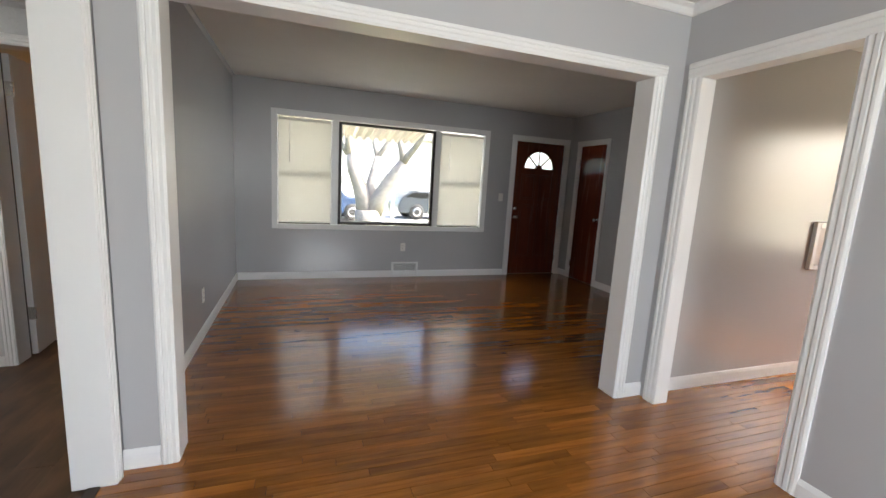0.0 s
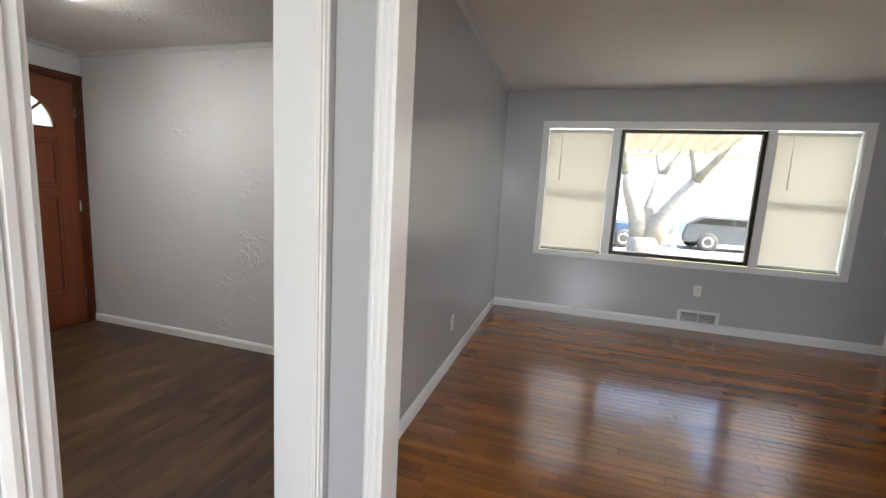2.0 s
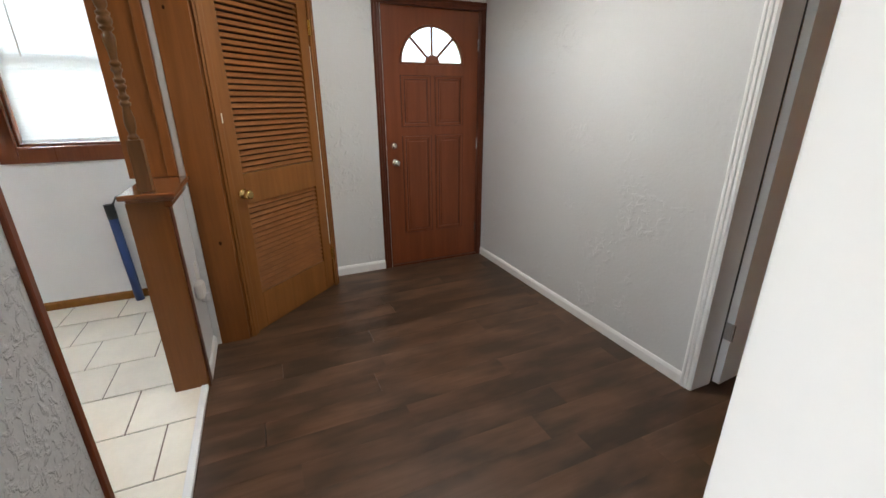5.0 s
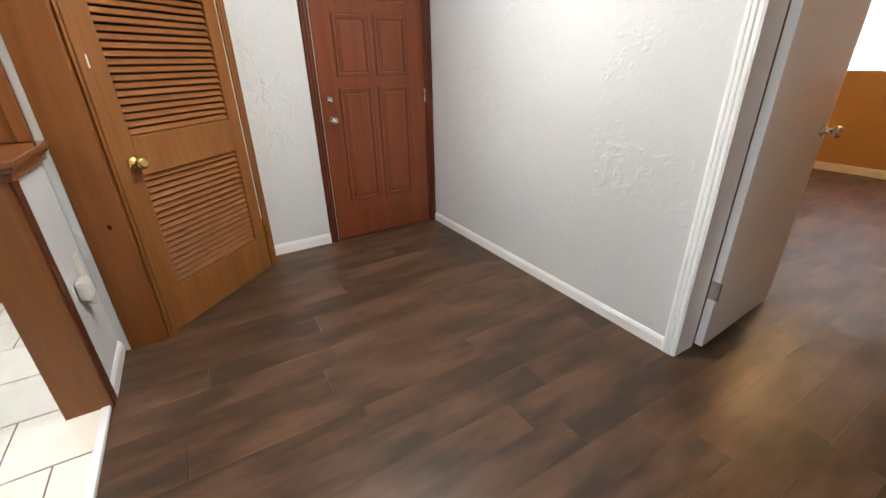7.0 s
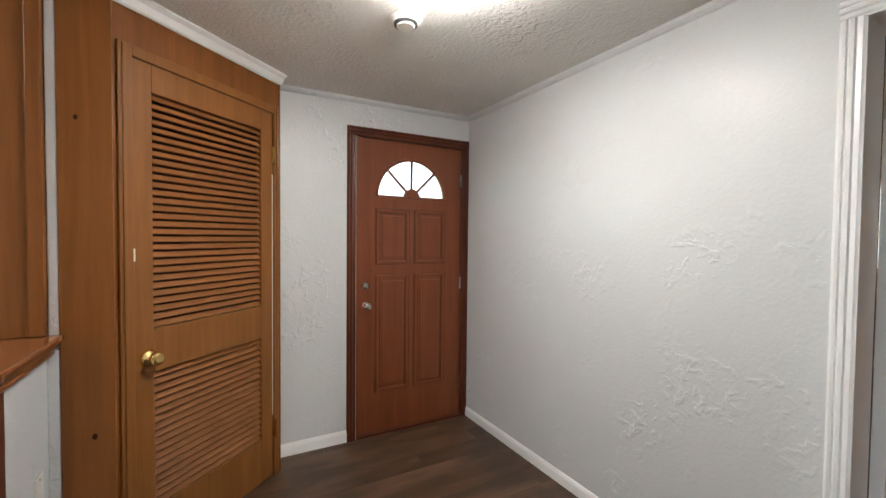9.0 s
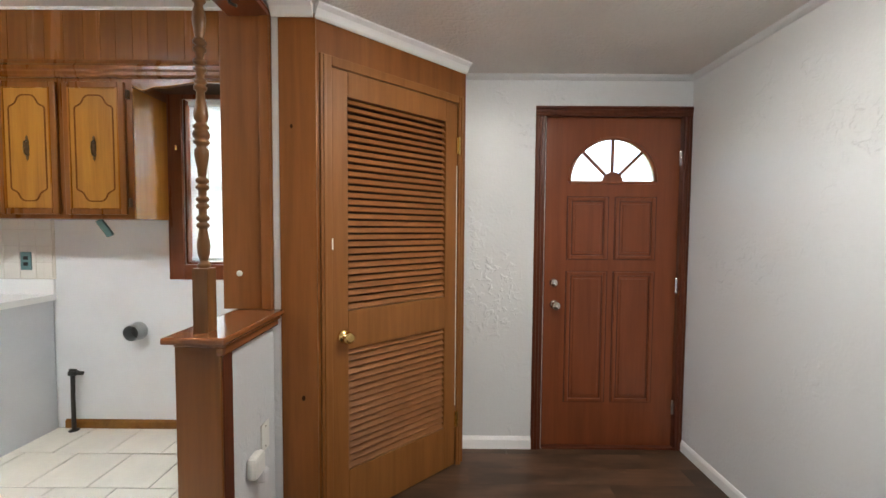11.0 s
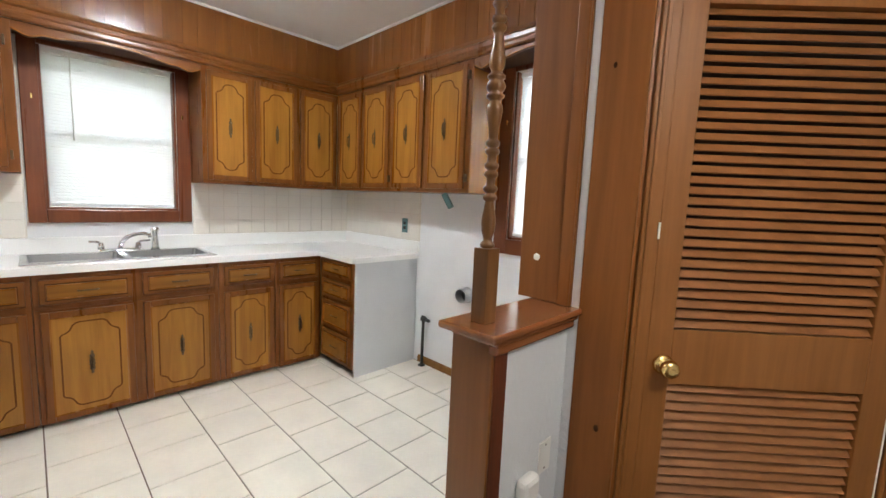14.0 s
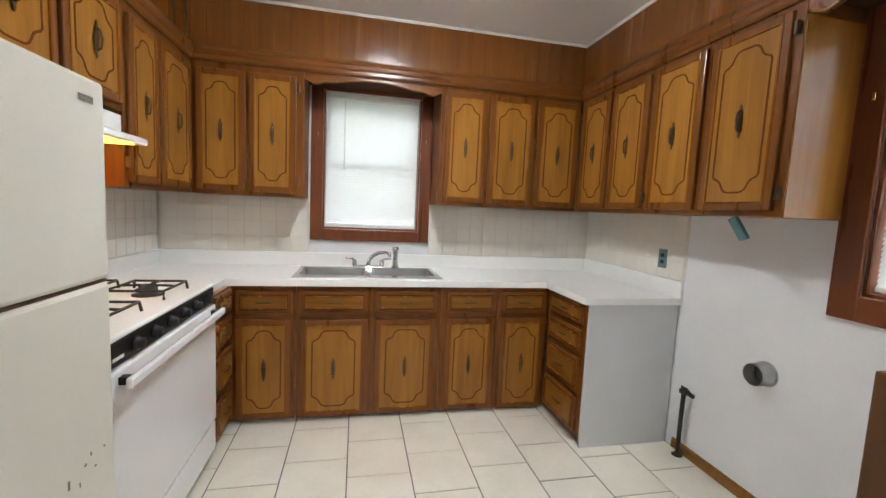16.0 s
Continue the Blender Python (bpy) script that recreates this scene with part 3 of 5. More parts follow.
def sash_window(parent, x0, x1, z0, z1, y, material, mid=0.5):
    """Two stacked sashes with a meeting rail; y is the inner face, the outside lies at +y."""
    f, zm = 0.028, z0 + (z1 - z0) * mid
    rows = [(x0, y, z0, x0 + f, y + 0.05, z1), (x1 - f, y, z0, x1, y + 0.05, z1), (x0 + f, y, z0, x1 - f, y + 0.05, z0 + f), (x0 + f, y, z1 - f, x1 - f, y + 0.05, z1)]
    part("sash_frame", boxes(*rows, bevel=0.002), material, parent)
    part("meeting_rail", boxes((x0 + f, y - 0.006, zm - 0.022, x1 - f, y + 0.046, zm + 0.022), bevel=0.003), material, parent)
    for a, b in ((z0 + f, zm - 0.022), (zm + 0.022, z1 - f)):
        pane = part("pane", boxes((x0 + f, y + 0.022, a, x1 - f, y + 0.026, b)), GLASS, parent)
        pane.visible_shadow = False


def window_thing(name, m, label):
    w = new(name)
    w.matrix_basis = m
    return tagged(w, label, "window", kind="structure")


# the triple front window
w = window_thing("window_front", pose(0, 0, 0), "white-framed triple window with closed side blinds and clear middle pane")
y = 6.012
for r in ((-0.13, -0.062), (2.768, 2.842)):
    part("side_casing", boxes((r[0], y - 0.018, 0.672, r[1], y, 2.158), bevel=0.003), WHITE, w)
part("head_casing", boxes((-0.062, y - 0.018, 2.08, 2.768, y, 2.158), bevel=0.003), WHITE, w)
part("sill", boxes((-0.062, y - 0.022, 0.668, 2.768, y, 0.735), bevel=0.004), WHITE, w)
for a, b in ((0.605, 0.685), (2.01, 2.09)):
    part("mullion", boxes((a, y - 0.012, 0.735, b, y + 0.14, 2.08), bevel=0.003), WHITE, w)
for a, b in ((-0.062, 0.605), (2.09, 2.768)):
    part("reveal", boxes((a - 0.028, y + 0.001, 0.71, a + 0.004, y + 0.15, 2.10), (b - 0.004, y + 0.001, 0.71, b + 0.028, y + 0.15, 2.10)), WHITE, w)
    sash_window(w, a + 0.006, b - 0.006, 0.74, 2.076, y + 0.07, VINYLW, 0.47)
    blind(w, a + 0.015, b - 0.015, 0.745, 2.07, y + 0.035, BLINDCREAM)
    # dark strip that paints the shadow line below the blind
    part("blind_shadow_gap", boxes((a + 0.01, y + 0.005, 0.736, b - 0.01, y + 0.02, 0.748)), BRONZEFRAME, w)
a, b, z0, z1, f = 0.688, 2.008, 0.738, 2.076, 0.034
part("picture_frame", boxes((a, y - 0.006, z0, a + f, y + 0.06, z1), (b - f, y - 0.006, z0, b, y + 0.06, z1), (a + f, y - 0.006, z0, b - f, y + 0.06, z0 + f), (a + f, y - 0.006, z1 - f, b - f, y + 0.06, z1), bevel=0.003), BRONZEFRAME, w, "dark bronze picture window frame")
part("bead", boxes((a + f, y + 0.01, z0 + f, a + f + 0.01, y + 0.03, z1 - f), (b - f - 0.01, y + 0.01, z0 + f, b - f, y + 0.03, z1 - f), (a + f, y + 0.01, z0 + f, b - f, y + 0.03, z0 + f + 0.012)), VINYLW, w)
pane = part("pane", boxes((a + f, y + 0.03, z0 + f, b - f, y + 0.035, z1 - f)), GLASS, w)
pane.visible_shadow = False


def kitchen_window(name, m, label, wide, z0=1.19, c=0.085):
    """A wood-cased sash window with a blind; built facing -y, its middle at x = 0."""
    h = wide / 2
    w = window_thing(name, m, label)
    z1 = 2.19
    for s in (-1, 1):
        part("side_casing", boxes((s * h, -0.022, z0 - c, s * (h + c), 0, z1 + 0.05), bevel=0.005), CASEWOOD, w)
        part("reveal", boxes((s * h - s * 0.014, 0.001, z0, s * h, 0.12, z1)), CASEWOOD, w)
    part("sill_casing", boxes((-h, -0.024, z0 - c, h, 0, z0), bevel=0.005), CASEWOOD, w)
    part("head_casing", boxes((-h, -0.022, z1, h, 0, z1 + 0.05), bevel=0.005), CASEWOOD, w)
    part("stool", boxes((-h, 0.001, z0, h, 0.12, z0 + 0.014)), CASEWOOD, w)
    sash_window(w, -h + 0.016, h - 0.016, z0 + 0.016, z1 - 0.005, 0.07, VINYLW, 0.48)
    blind(w, -h + 0.02, h - 0.02, z0 + 0.018, z1 - 0.004, 0.04, BLINDWHITE)
    for s in (-1, 1):
        part("blind_bracket", boxes((s * (h + 0.035) - 0.006, -0.03, 1.86, s * (h + 0.035) + 0.006, -0.022, 1.89), bevel=0.002), BRASS, w)
    return w


kitchen_window("window_sink", pose(-2.18, -1.452, 0, 0, 0, 180), "brown wood-cased window with a closed white blind above the sink", 0.72)
kitchen_window("window_kitchen_side", pose(-4.0, 0.885, 0, 0, 0, 90), "brown wood-cased window with a closed white mini blind", 0.70, 1.115, 0.1)
w = window_thing("window_bedroom", pose(-2.1, 8.45, 0), "wide bedroom window with white blinds and tan casing")
part("frame", boxes((-0.93, -0.02, 1.0, 0.93, 0, 1.08), (-0.93, -0.02, 2.04, 0.93, 0, 2.12), (-0.93, -0.02, 1.08, -0.85, 0, 2.04), (0.85, -0.02, 1.08, 0.93, 0, 2.04), (-0.29, 0, 1.08, -0.26, 0.1, 2.04), (0.27, 0, 1.08, 0.3, 0.1, 2.04)), TAN, w)
blind(w, -0.85, -0.29, 1.085, 2.035, 0.05, BLINDWHITE)
blind(w, -0.26, 0.27, 1.085, 2.035, 0.05, BLINDWHITE)
blind(w, 0.3, 0.85, 1.085, 2.035, 0.05, BLINDWHITE)


# ---- doors ----
def knob(parent, name, x, z, material, y=0.0, plate=True):
    prof = [(0.028, 0), (0.029, 0.004), (0.020, 0.009), (0.011, 0.014), (0.010, 0.03), (0.020, 0.038), (0.027, 0.048), (0.028, 0.056), (0.022, 0.064), (0.006, 0.067)]
    return part(name, lathe(prof, 18, pose(x, y, z, 90)), material, parent)


def hinge(parent, x, z, material, y=-0.006):
    return part("hinge", boxes((x - 0.012, y - 0.004, z - 0.045, x + 0.012, y + 0.004, z + 0.045), (x - 0.006, y - 0.012, z - 0.048, x + 0.006, y, z + 0.048), bevel=0.002), material, parent)


def fan_door(name, m, wide, high, material, label, metal, panels=True):
    """A panelled door with a half-round fan light, facing -y, x from 0 to wide."""
    d = thing(name, m, label, "door")
    cx, zc, r, t = wide / 2, 1.655, 0.265, 0.044
    bm = bmesh.new()
    box(bm, 0, 0, 0, wide, t, zc)
    box(bm, 0, 0, zc, cx - r, t, high)
    box(bm, cx + r, 0, zc, wide, t, high)
    steps = 28
    for k in range(steps):
        a0, a1 = math.pi * (1 - k / steps), math.pi * (1 - (k + 1) / steps)
        x0, x1, h0, h1 = cx + r * math.cos(a0), cx + r * math.cos(a1), zc + r * math.sin(a0), zc + r * math.sin(a1)
        v = [bm.verts.new(p) for p in ((x0, 0, h0), (x1, 0, h1), (x1, 0, high), (x0, 0, high), (x0, t, h0), (x1, t, h1), (x1, t, high), (x0, t, high))]
        for f in ((0, 1, 2, 3), (7, 6, 5, 4), (0, 4, 5, 1)):
            bm.faces.new([v[i] for i in f])
    part("slab", bm, material, d)
    arc = [(cx + r * math.cos(math.pi * k / 32), -0.004, zc + r * math.sin(math.pi * k / 32)) for k in range(33)]
    part("fan_rim", tube(arc, 0.011, 8), material, d)
    part("fan_sill", boxes((cx - r, -0.01, zc - 0.014, cx + r, 0.03, zc + 0.006), bevel=0.003), material, d)
    for ang in (45, 90, 135):
        c, s = math.cos(radians(ang)), math.sin(radians(ang))
        part("fan_bar", tube([(cx + 0.03 * c, 0.008, zc + 0.03 * s), (cx + r * c, 0.008, zc + r * s)], 0.0105, 8), material, d)
    hub = [(cx + 0.062 * math.cos(math.pi * k / 12), zc + 0.062 * math.sin(math.pi * k / 12)) for k in range(13)]
    part("fan_hub", slab(hub, -0.006, 0.02), material, d)
    glass_outline = [(cx + (r - 0.002) * math.cos(math.pi * k / 24), zc + (r - 0.002) * math.sin(math.pi * k / 24)) for k in range(25)]
    pane = part("fan_pane", slab(glass_outline, 0.02, 0.025), FROST, d, "frosted half-round glass")
    pane.visible_shadow = False
    if panels:
        for x0, x1 in ((0.14, 0.385), (wide - 0.385, wide - 0.14)):
            for z0, z1 in ((0.28, 1.10), (1.18, 1.56)):
                bm = bmesh.new()
                w = 0.022
                for row in ((x0, z0, x0 + w, z1), (x1 - w, z0, x1, z1), (x0 + w, z0, x1 - w, z0 + w), (x0 + w, z1 - w, x1 - w, z1)):
                    box(bm, row[0], -0.009, row[1], row[2], 0.002, row[3], bevel=0.004)
                part("panel_moulding", bm, material, d)
                # dark ribbons paint the shade along the edges of the moulding
                for inset in (-0.003, 0.026):
                    q = [(x0 + inset, z0 + inset), (x1 - inset, z0 + inset), (x1 - inset, z1 - inset), (x0 + inset, z1 - inset)]
                    part("panel_shade_line", ribbon(q, 0.011, -0.0012, 0.002), DARKRED, d)
                part("raised_panel", boxes((x0 + 0.042, -0.007, z0 + 0.042, x1 - 0.042, 0.001, z1 - 0.042), bevel=0.0045), material, d)
    k = knob(d, "door_knob", 0.065, 0.895, metal)
    part("deadbolt", lathe([(0.031, 0), (0.031, 0.008), (0.024, 0.014), (0.022, 0.022), (0.004, 0.023)], 18, pose(0.06, 0, 1.03, 90)), metal, d)
    for z in (0.25, 1.02, 1.80):
        hinge(d, wide + 0.004, z, metal)
    return d


fan_door("back_door", pose(-3.835, 2.868, 0.002, 0, 0, 90), 0.818, 2.046, CHERRY, "reddish-brown panelled back door with a fan light, closed", CHROME)
structure("threshold_back", boxes((-4.05, 2.866, -0.012, -3.80, 3.69, 0.001), bevel=0.002), DARKRED, "dark worn back door threshold", "threshold")
fan_door("front_door", pose(3.303, 6.04, 0.012, 0, 0, 0), 0.845, 2.05, FRONTDOOR, "dark red-brown front door with a fan light, closed", CHROME)
structure("threshold_front", boxes((3.30, 6.0, 0.0, 4.15, 6.17, 0.011), bevel=0.002), DARKRED, "dark front door threshold", "threshold")
# unseen box added so no daylight leaks under the closet door
structure("closet_light_block", boxes((4.42, 5.0, -0.1, 5.1, 5.02, 2.5), (4.42, 5.9, -0.1, 5.1, 5.92, 2.5), (5.08, 5.02, -0.1, 5.1, 5.9, 2.5), (4.42, 5.02, -0.1, 5.08, 5.9, 0.0)), GREY, "plain unseen shell keeping outside light from the narrow door", "wall")
d = thing("closet_door", pose(4.285, 5.762, 0.01, 0, 0, -90), "glossy dark red-brown slab closet door, closed", "door")
part("slab", boxes((0, 0, 0, 0.565, 0.035, 2.028), bevel=0.002), FRONTDOOR, d)
knob(d, "door_knob", 0.505, 0.95, CHROME)
for z in (0.22, 1.78):
    hinge(d, 0.0, z, CHROME)
d = thing("bedroom_door", pose(-1.586, 3.888, 0.002, 0, 0, 93.7), "white painted flat bedroom door standing wide open", "door")
part("slab", boxes((0, -0.035, 0, 0.735, 0, 2.015), bevel=0.0015), WHITE, d)
# black strip added to draw the shadow in the hinge gap
part("gap_shade_strip", boxes((-0.006, 0.001, 0, 0.0, 0.016, 2.015)), RUBBER, d, "dark strip drawing the shaded gap at the hinges")
k = part("door_knob", lathe([(0.03, 0), (0.03, 0.006), (0.012, 0.012), (0.011, 0.035), (0.024, 0.042), (0.027, 0.055), (0.025, 0.068), (0.008, 0.07)], 18, pose(0.675, -0.035, 0.93, 90)), STEEL, d, "dark satin metal knob")
for z in (0.30, 1.80):
    part("hinge", boxes((-0.006, -0.034, z - 0.045, 0.0, -0.002, z + 0.045), (-0.008, -0.045, z - 0.045, 0.004, -0.034, z + 0.045), bevel=0.001), STEEL, d)

# ---- diagonal closet in the hall ----
A, B = Vector((-3.045, 1.695)), Vector((-3.665, 2.362))
ang = math.degrees(math.atan2(B.y - A.y, B.x - A.x))
L = (B - A).length
DIA = pose(A.x, A.y, 0, 0, 0, ang)
cl = thing("corner_closet", DIA, "brown pine-panelled corner closet front across the hall corner", "closet")
part("stile", boxes((0.0, 0, -0.012, 0.04, 0.05, 2.255)), PINE, cl)
part("stile", boxes((L - 0.03, 0, -0.012, L, 0.05, 2.255), bevel=0.002), PINE, cl)
part("header", boxes((0.04, 0, 2.062, L - 0.03, 0.05, 2.255)), PINE, cl)
for x0, x1 in ((0.02, 0.075), (L - 0.062, L - 0.028)):
    part("door_casing", boxes((x0, -0.014, -0.012, x1, 0.0, 2.102), bevel=0.004), LOUVRE, cl)
    part("casing_bead", boxes((x0 + 0.012, -0.021, -0.012, x0 + 0.026, -0.013, 2.096), bevel=0.003), LOUVRE, cl)
part("door_casing", boxes((0.075, -0.012, 2.060, L - 0.062, 0, 2.102), bevel=0.003), LOUVRE, cl)
# near-black sheet paints the shade seen between the louvre slats
part("dark_backing_sheet", boxes((0.04, 0.051, -0.012, L - 0.03, 0.056, 2.06)), JOINT, cl, "dark sheet standing in for the unlit closet interior")
side_panel = structure("closet_side", boxes((-3.07, 1.545, -0.012, -3.04, 1.702, 2.255), bevel=0.002), PINE, "brown knotty pine panel beside the closet door", "panel")
for ky, kz, kr in ((1.598, 1.79, 0.006), (1.640, 0.62, 0.008)):
    part("knot", lathe([(kr, -0.003), (kr, 0.0004), (kr * 0.6, 0.0007), (0.001, 0.0007)], 12, pose(-3.04, ky, kz, 0, 90) @ Matrix.Diagonal((1.5, 1, 1, 1))), KNOT, side_panel)
structure("closet_return", boxes((-3.81, 2.335, -0.012, -3.655, 2.362, 2.255)), PINE, "narrow brown return of the closet", "panel")
structure("closet_top", boxes((-3.82, 1.49, 2.25, -3.09, 1.62, 2.262)), PINE, "brown closet top", "panel")
structure("plaster_strip", boxes((-3.07, 1.5085, -0.012, -3.043, 1.545, 0.956), (-3.07, 1.514, 0.956, -3.043, 1.545, 2.28), bevel=0.004), HALL, "ragged grey plaster strip between panels", "trim")
crown((-3.04, 1.52), (-3.04, 1.695), (1, 0), H_HALL, "white crown strip above the closet")
crown((A.x, A.y), (B.x, B.y), (math.sin(radians(ang)), -math.cos(radians(ang))), H_HALL, "white crown strip above the closet")
d = thing("louvre_door", DIA @ pose(0.078, -0.004, -0.004), "brown louvred closet door with brass knob, closed", "door")
W, TOP = L - 0.062 - 0.078 - 0.006, 2.062
s, s2 = 0.077, 0.085
part("stile", boxes((0, 0, 0, s, 0.034, TOP), bevel=0.003), LOUVRE, d)
part("stile", boxes((W - s2, 0, 0, W, 0.034, TOP), bevel=0.003), LOUVRE, d)
part("top_rail", boxes((s, 0, 1.95, W - s2, 0.034, TOP), bevel=0.002), LOUVRE, d)
part("lock_rail", boxes((s, 0, 0.81, W - s2, 0.034, 0.988), bevel=0.002), LOUVRE, d)
part("bottom_rail", boxes((s, 0, 0, W - s2, 0.034, 0.238), bevel=0.002), LOUVRE, d)
slat_mesh = None
for z0, z1, count in ((0.238, 0.81, 18), (0.988, 1.95, 30)):
    for k in range(count):
        z = z0 + (k + 0.5) * (z1 - z0) / count
        if slat_mesh is None:
            bm = bmesh.new()
            box(bm, 0, -0.0145, -0.0024, W - s - s2, 0.0145, 0.0024, bevel=0.001)
            slat_mesh = mesh_of("slat", bm, SLATW)
        o = new("slat", slat_mesh)
        o.parent = d
        o.matrix_basis = pose(s, 0.016, z, 50 + random.uniform(-1.0, 1.0))
k = part("door_knob", lathe([(0.031, 0), (0.032, 0.005), (0.022, 0.012), (0.011, 0.016), (0.010, 0.03), (0.024, 0.034), (0.029, 0.046), (0.025, 0.06), (0.016, 0.066), (0.006, 0.064)], 20, pose(0.052, 0, 0.875, 90)), BRASS, d, "polished brass round knob")
for z in (0.27, 1.83):
    hinge(d, W + 0.004, z, BRASS)
part("strike_scar", boxes((-0.009, -0.012, 1.27, -0.002, -0.006, 1.32), bevel=0.001), PLATE, d, "pale worn latch plate")
part("edge_scar", boxes((W - 0.004, -0.0015, 0.35, W + 0.001, 0.0, 1.72)), PLATE, d, "pale worn paint edge")

# ---- half wall, cap, post and kitchen opening ----
hw = structure("half_wall", boxes((-3.06, 1.37, -0.012, -2.68, 1.508, 0.967)), HALL, "low plastered half wall between hall and kitchen", "wall")
structure("half_wall_end", boxes((-2.685, 1.36, -0.012, -2.618, 1.514, 0.967), bevel=0.004), BOARD, "brown wooden end board of the half wall", "panel")
# darker wood here puts the shade of the hall-facing side into colour
structure("half_wall_shaded_side", boxes((-2.682, 1.5145, -0.012, -2.622, 1.519, 0.955), bevel=0.0015), DARKRED, "dark strip colouring the shaded side of the half wall end", "trim")
cap = thing("half_wall_cap", pose(0, 0, 0), "reddish-brown wooden cap board with moulded edge", "ledge")
part("board", boxes((-3.058, 1.35, 0.987, -2.562, 1.558, 1.010), bevel=0.007), CAPW, cap)
part("under_moulding", boxes((-3.05, 1.366, 0.968, -2.600, 1.544, 0.988), (-3.05, 1.50, 0.938, -2.61, 1.532, 0.970), bevel=0.008), CAPW, cap)
sp = thing("turned_post", pose(-2.655, 1.443, 1.010), "brown turned wooden spindle post on the half wall cap", "post")
part("base_block", boxes((-0.026, -0.026, 0, 0.026, 0.026, 0.215), bevel=0.002), POST, sp)
half = [(0.0245, 0.210), (0.015, 0.2155), (0.0205, 0.219), (0.0215, 0.2245), (0.0185, 0.230), (0.0125, 0.236), (0.0130, 0.244), (0.0185, 0.262), (0.0205, 0.285), (0.0195, 0.302), (0.0155, 0.325), (0.0130, 0.343)]
for z in (0.357, 0.381, 0.421, 0.444, 0.483, 0.505):
    half += [(0.0125, z - 0.0105), (0.0185, z - 0.006), (0.0205, z), (0.0185, z + 0.006), (0.0125, z + 0.0105)]
half += [(0.0125, 0.522), (0.0145, 0.545), (0.0195, 0.572), (0.0222, 0.592), (0.0205, 0.607), (0.0145, 0.615), (0.0160, 0.621), (0.0245, 0.628), (0.0245, 0.634), (0.0180, 0.639), (0.0235, 0.646), (0.0265, 0.656)]
part("turning", lathe(half + [(r_, 1.312 - z_) for r_, z_ in half[-2::-1]], 22), POST, sp)
part("top_block", boxes((-0.026, -0.026, 1.10, 0.026, 0.026, 1.228), bevel=0.002), POST, sp)
structure("opening_post", boxes((-3.078, 1.30, 1.011, -3.036, 1.512, 2.262), bevel=0.003), PINE, "brown wooden full-height post board of the kitchen opening", "panel")
structure("opening_post_trim", boxes((-3.038, 1.468, 1.011, -3.024, 1.510, 2.262), bevel=0.004), PINE, "brown wooden trim strip on the post", "trim")
structure("opening_head", boxes((-3.036, 1.34, 2.238, -1.44, 1.512, 2.268), bevel=0.003), CHERRYX, "brown wooden head board of the kitchen opening", "trim")
structure("opening_jamb", boxes((-1.440, 1.335, -0.012, -1.416, 1.510, 2.238), bevel=0.004), CHERRY, "brown wooden jamb edging the plastered wall", "trim")
single("door_bumper", lathe([(0.012, 0), (0.013, 0.003), (0.009, 0.006), (0.002, 0.007)], 14, pose(-3.036, 1.372, 1.165, 0, 90)), PLATE, "small white round plug on the wooden post", "plug")
hk = thing("ceiling_hook", pose(-2.86, 1.43, 2.238), "white bracket with black screws under the head board", "hook")
part("plate", boxes((-0.03, -0.035, -0.012, 0.03, 0.035, 0), bevel=0.003), PLATE, hk)
part("screw", lathe([(0.009, -0.03), (0.009, -0.012)], 10, pose(0.012, 0.01, 0)), BLACK, hk)
part("arm", tube([(0, 0, -0.01), (0.0, 0.01, -0.04), (0.0, 0.035, -0.05)], 0.006, 8), BLACK, hk)


def switch_plate(name, m, label, toggle=True, w=0.072, h=0.117):
    s = thing(name, m, label, "switch" if toggle else "outlet")
    part("plate", boxes((-w / 2, -0.006, -h / 2, w / 2, 0, h / 2), bevel=0.0025), PLATE, s)
    if toggle:
        part("toggle", boxes((-0.005, -0.018, -0.004, 0.005, -0.006, 0.016), bevel=0.002), PLATE, s)
    else:
        for z in (-0.021, 0.021):
            part("socket", boxes((-0.016, -0.0075, z - 0.013, 0.016, -0.006, z + 0.013), bevel=0.002), PLATE, s)
            part("slot", boxes((-0.007, -0.0085, z - 0.004, -0.005, -0.0075, z + 0.006), (0.005, -0.0085, z - 0.004, 0.007, -0.0075, z + 0.006)), BLACK, s)
    return s


switch_plate("light_switch", pose(-1.277, 1.502, 1.322, 0, 0, 180), "ivory toggle light switch on the textured hall wall", w=0.112, h=0.132)
switch_plate("light_switch", pose(3.09, 6.012, 1.205), "ivory toggle light switch beside the front door")
switch_plate("wall_outlet", pose(1.60, 6.012, 0.43), "ivory wall outlet under the front window", False)
switch_plate("wall_outlet", pose(-0.548, 4.08, 0.34, 0, 0, 90), "ivory wall outlet on the grey living room wall", False)
bp = thing("blank_plate", pose(-2.945, 1.508, 0.50, 0, 0, 180), "ivory blank wall plate on the half wall", "wall plate")
part("plate", boxes((-0.036, -0.006, -0.058, 0.036, 0, 0.058), bevel=0.0025), PLATE, bp)
for z in (-0.042, 0.042):
    part("screw", lathe([(0.004, 0.0), (0.003, 0.0012), (0.0005, 0.0014)], 10, pose(0, -0.006, z, 90)), STEEL, bp)
ah = thing("plug_in_freshener", pose(-2.83, 1.508, 0.45, 0, 0, 180), "white plug-in device hanging on the half wall", "plug-in")
part("body", boxes((-0.055, -0.045, -0.045, 0.035, -0.001, 0.045), bevel=0.018), PLATE, ah)
part("nose", boxes((0.0, -0.055, -0.085, 0.04, -0.012, -0.03), bevel=0.012), PANELGREY, ah, "grey rounded nozzle")

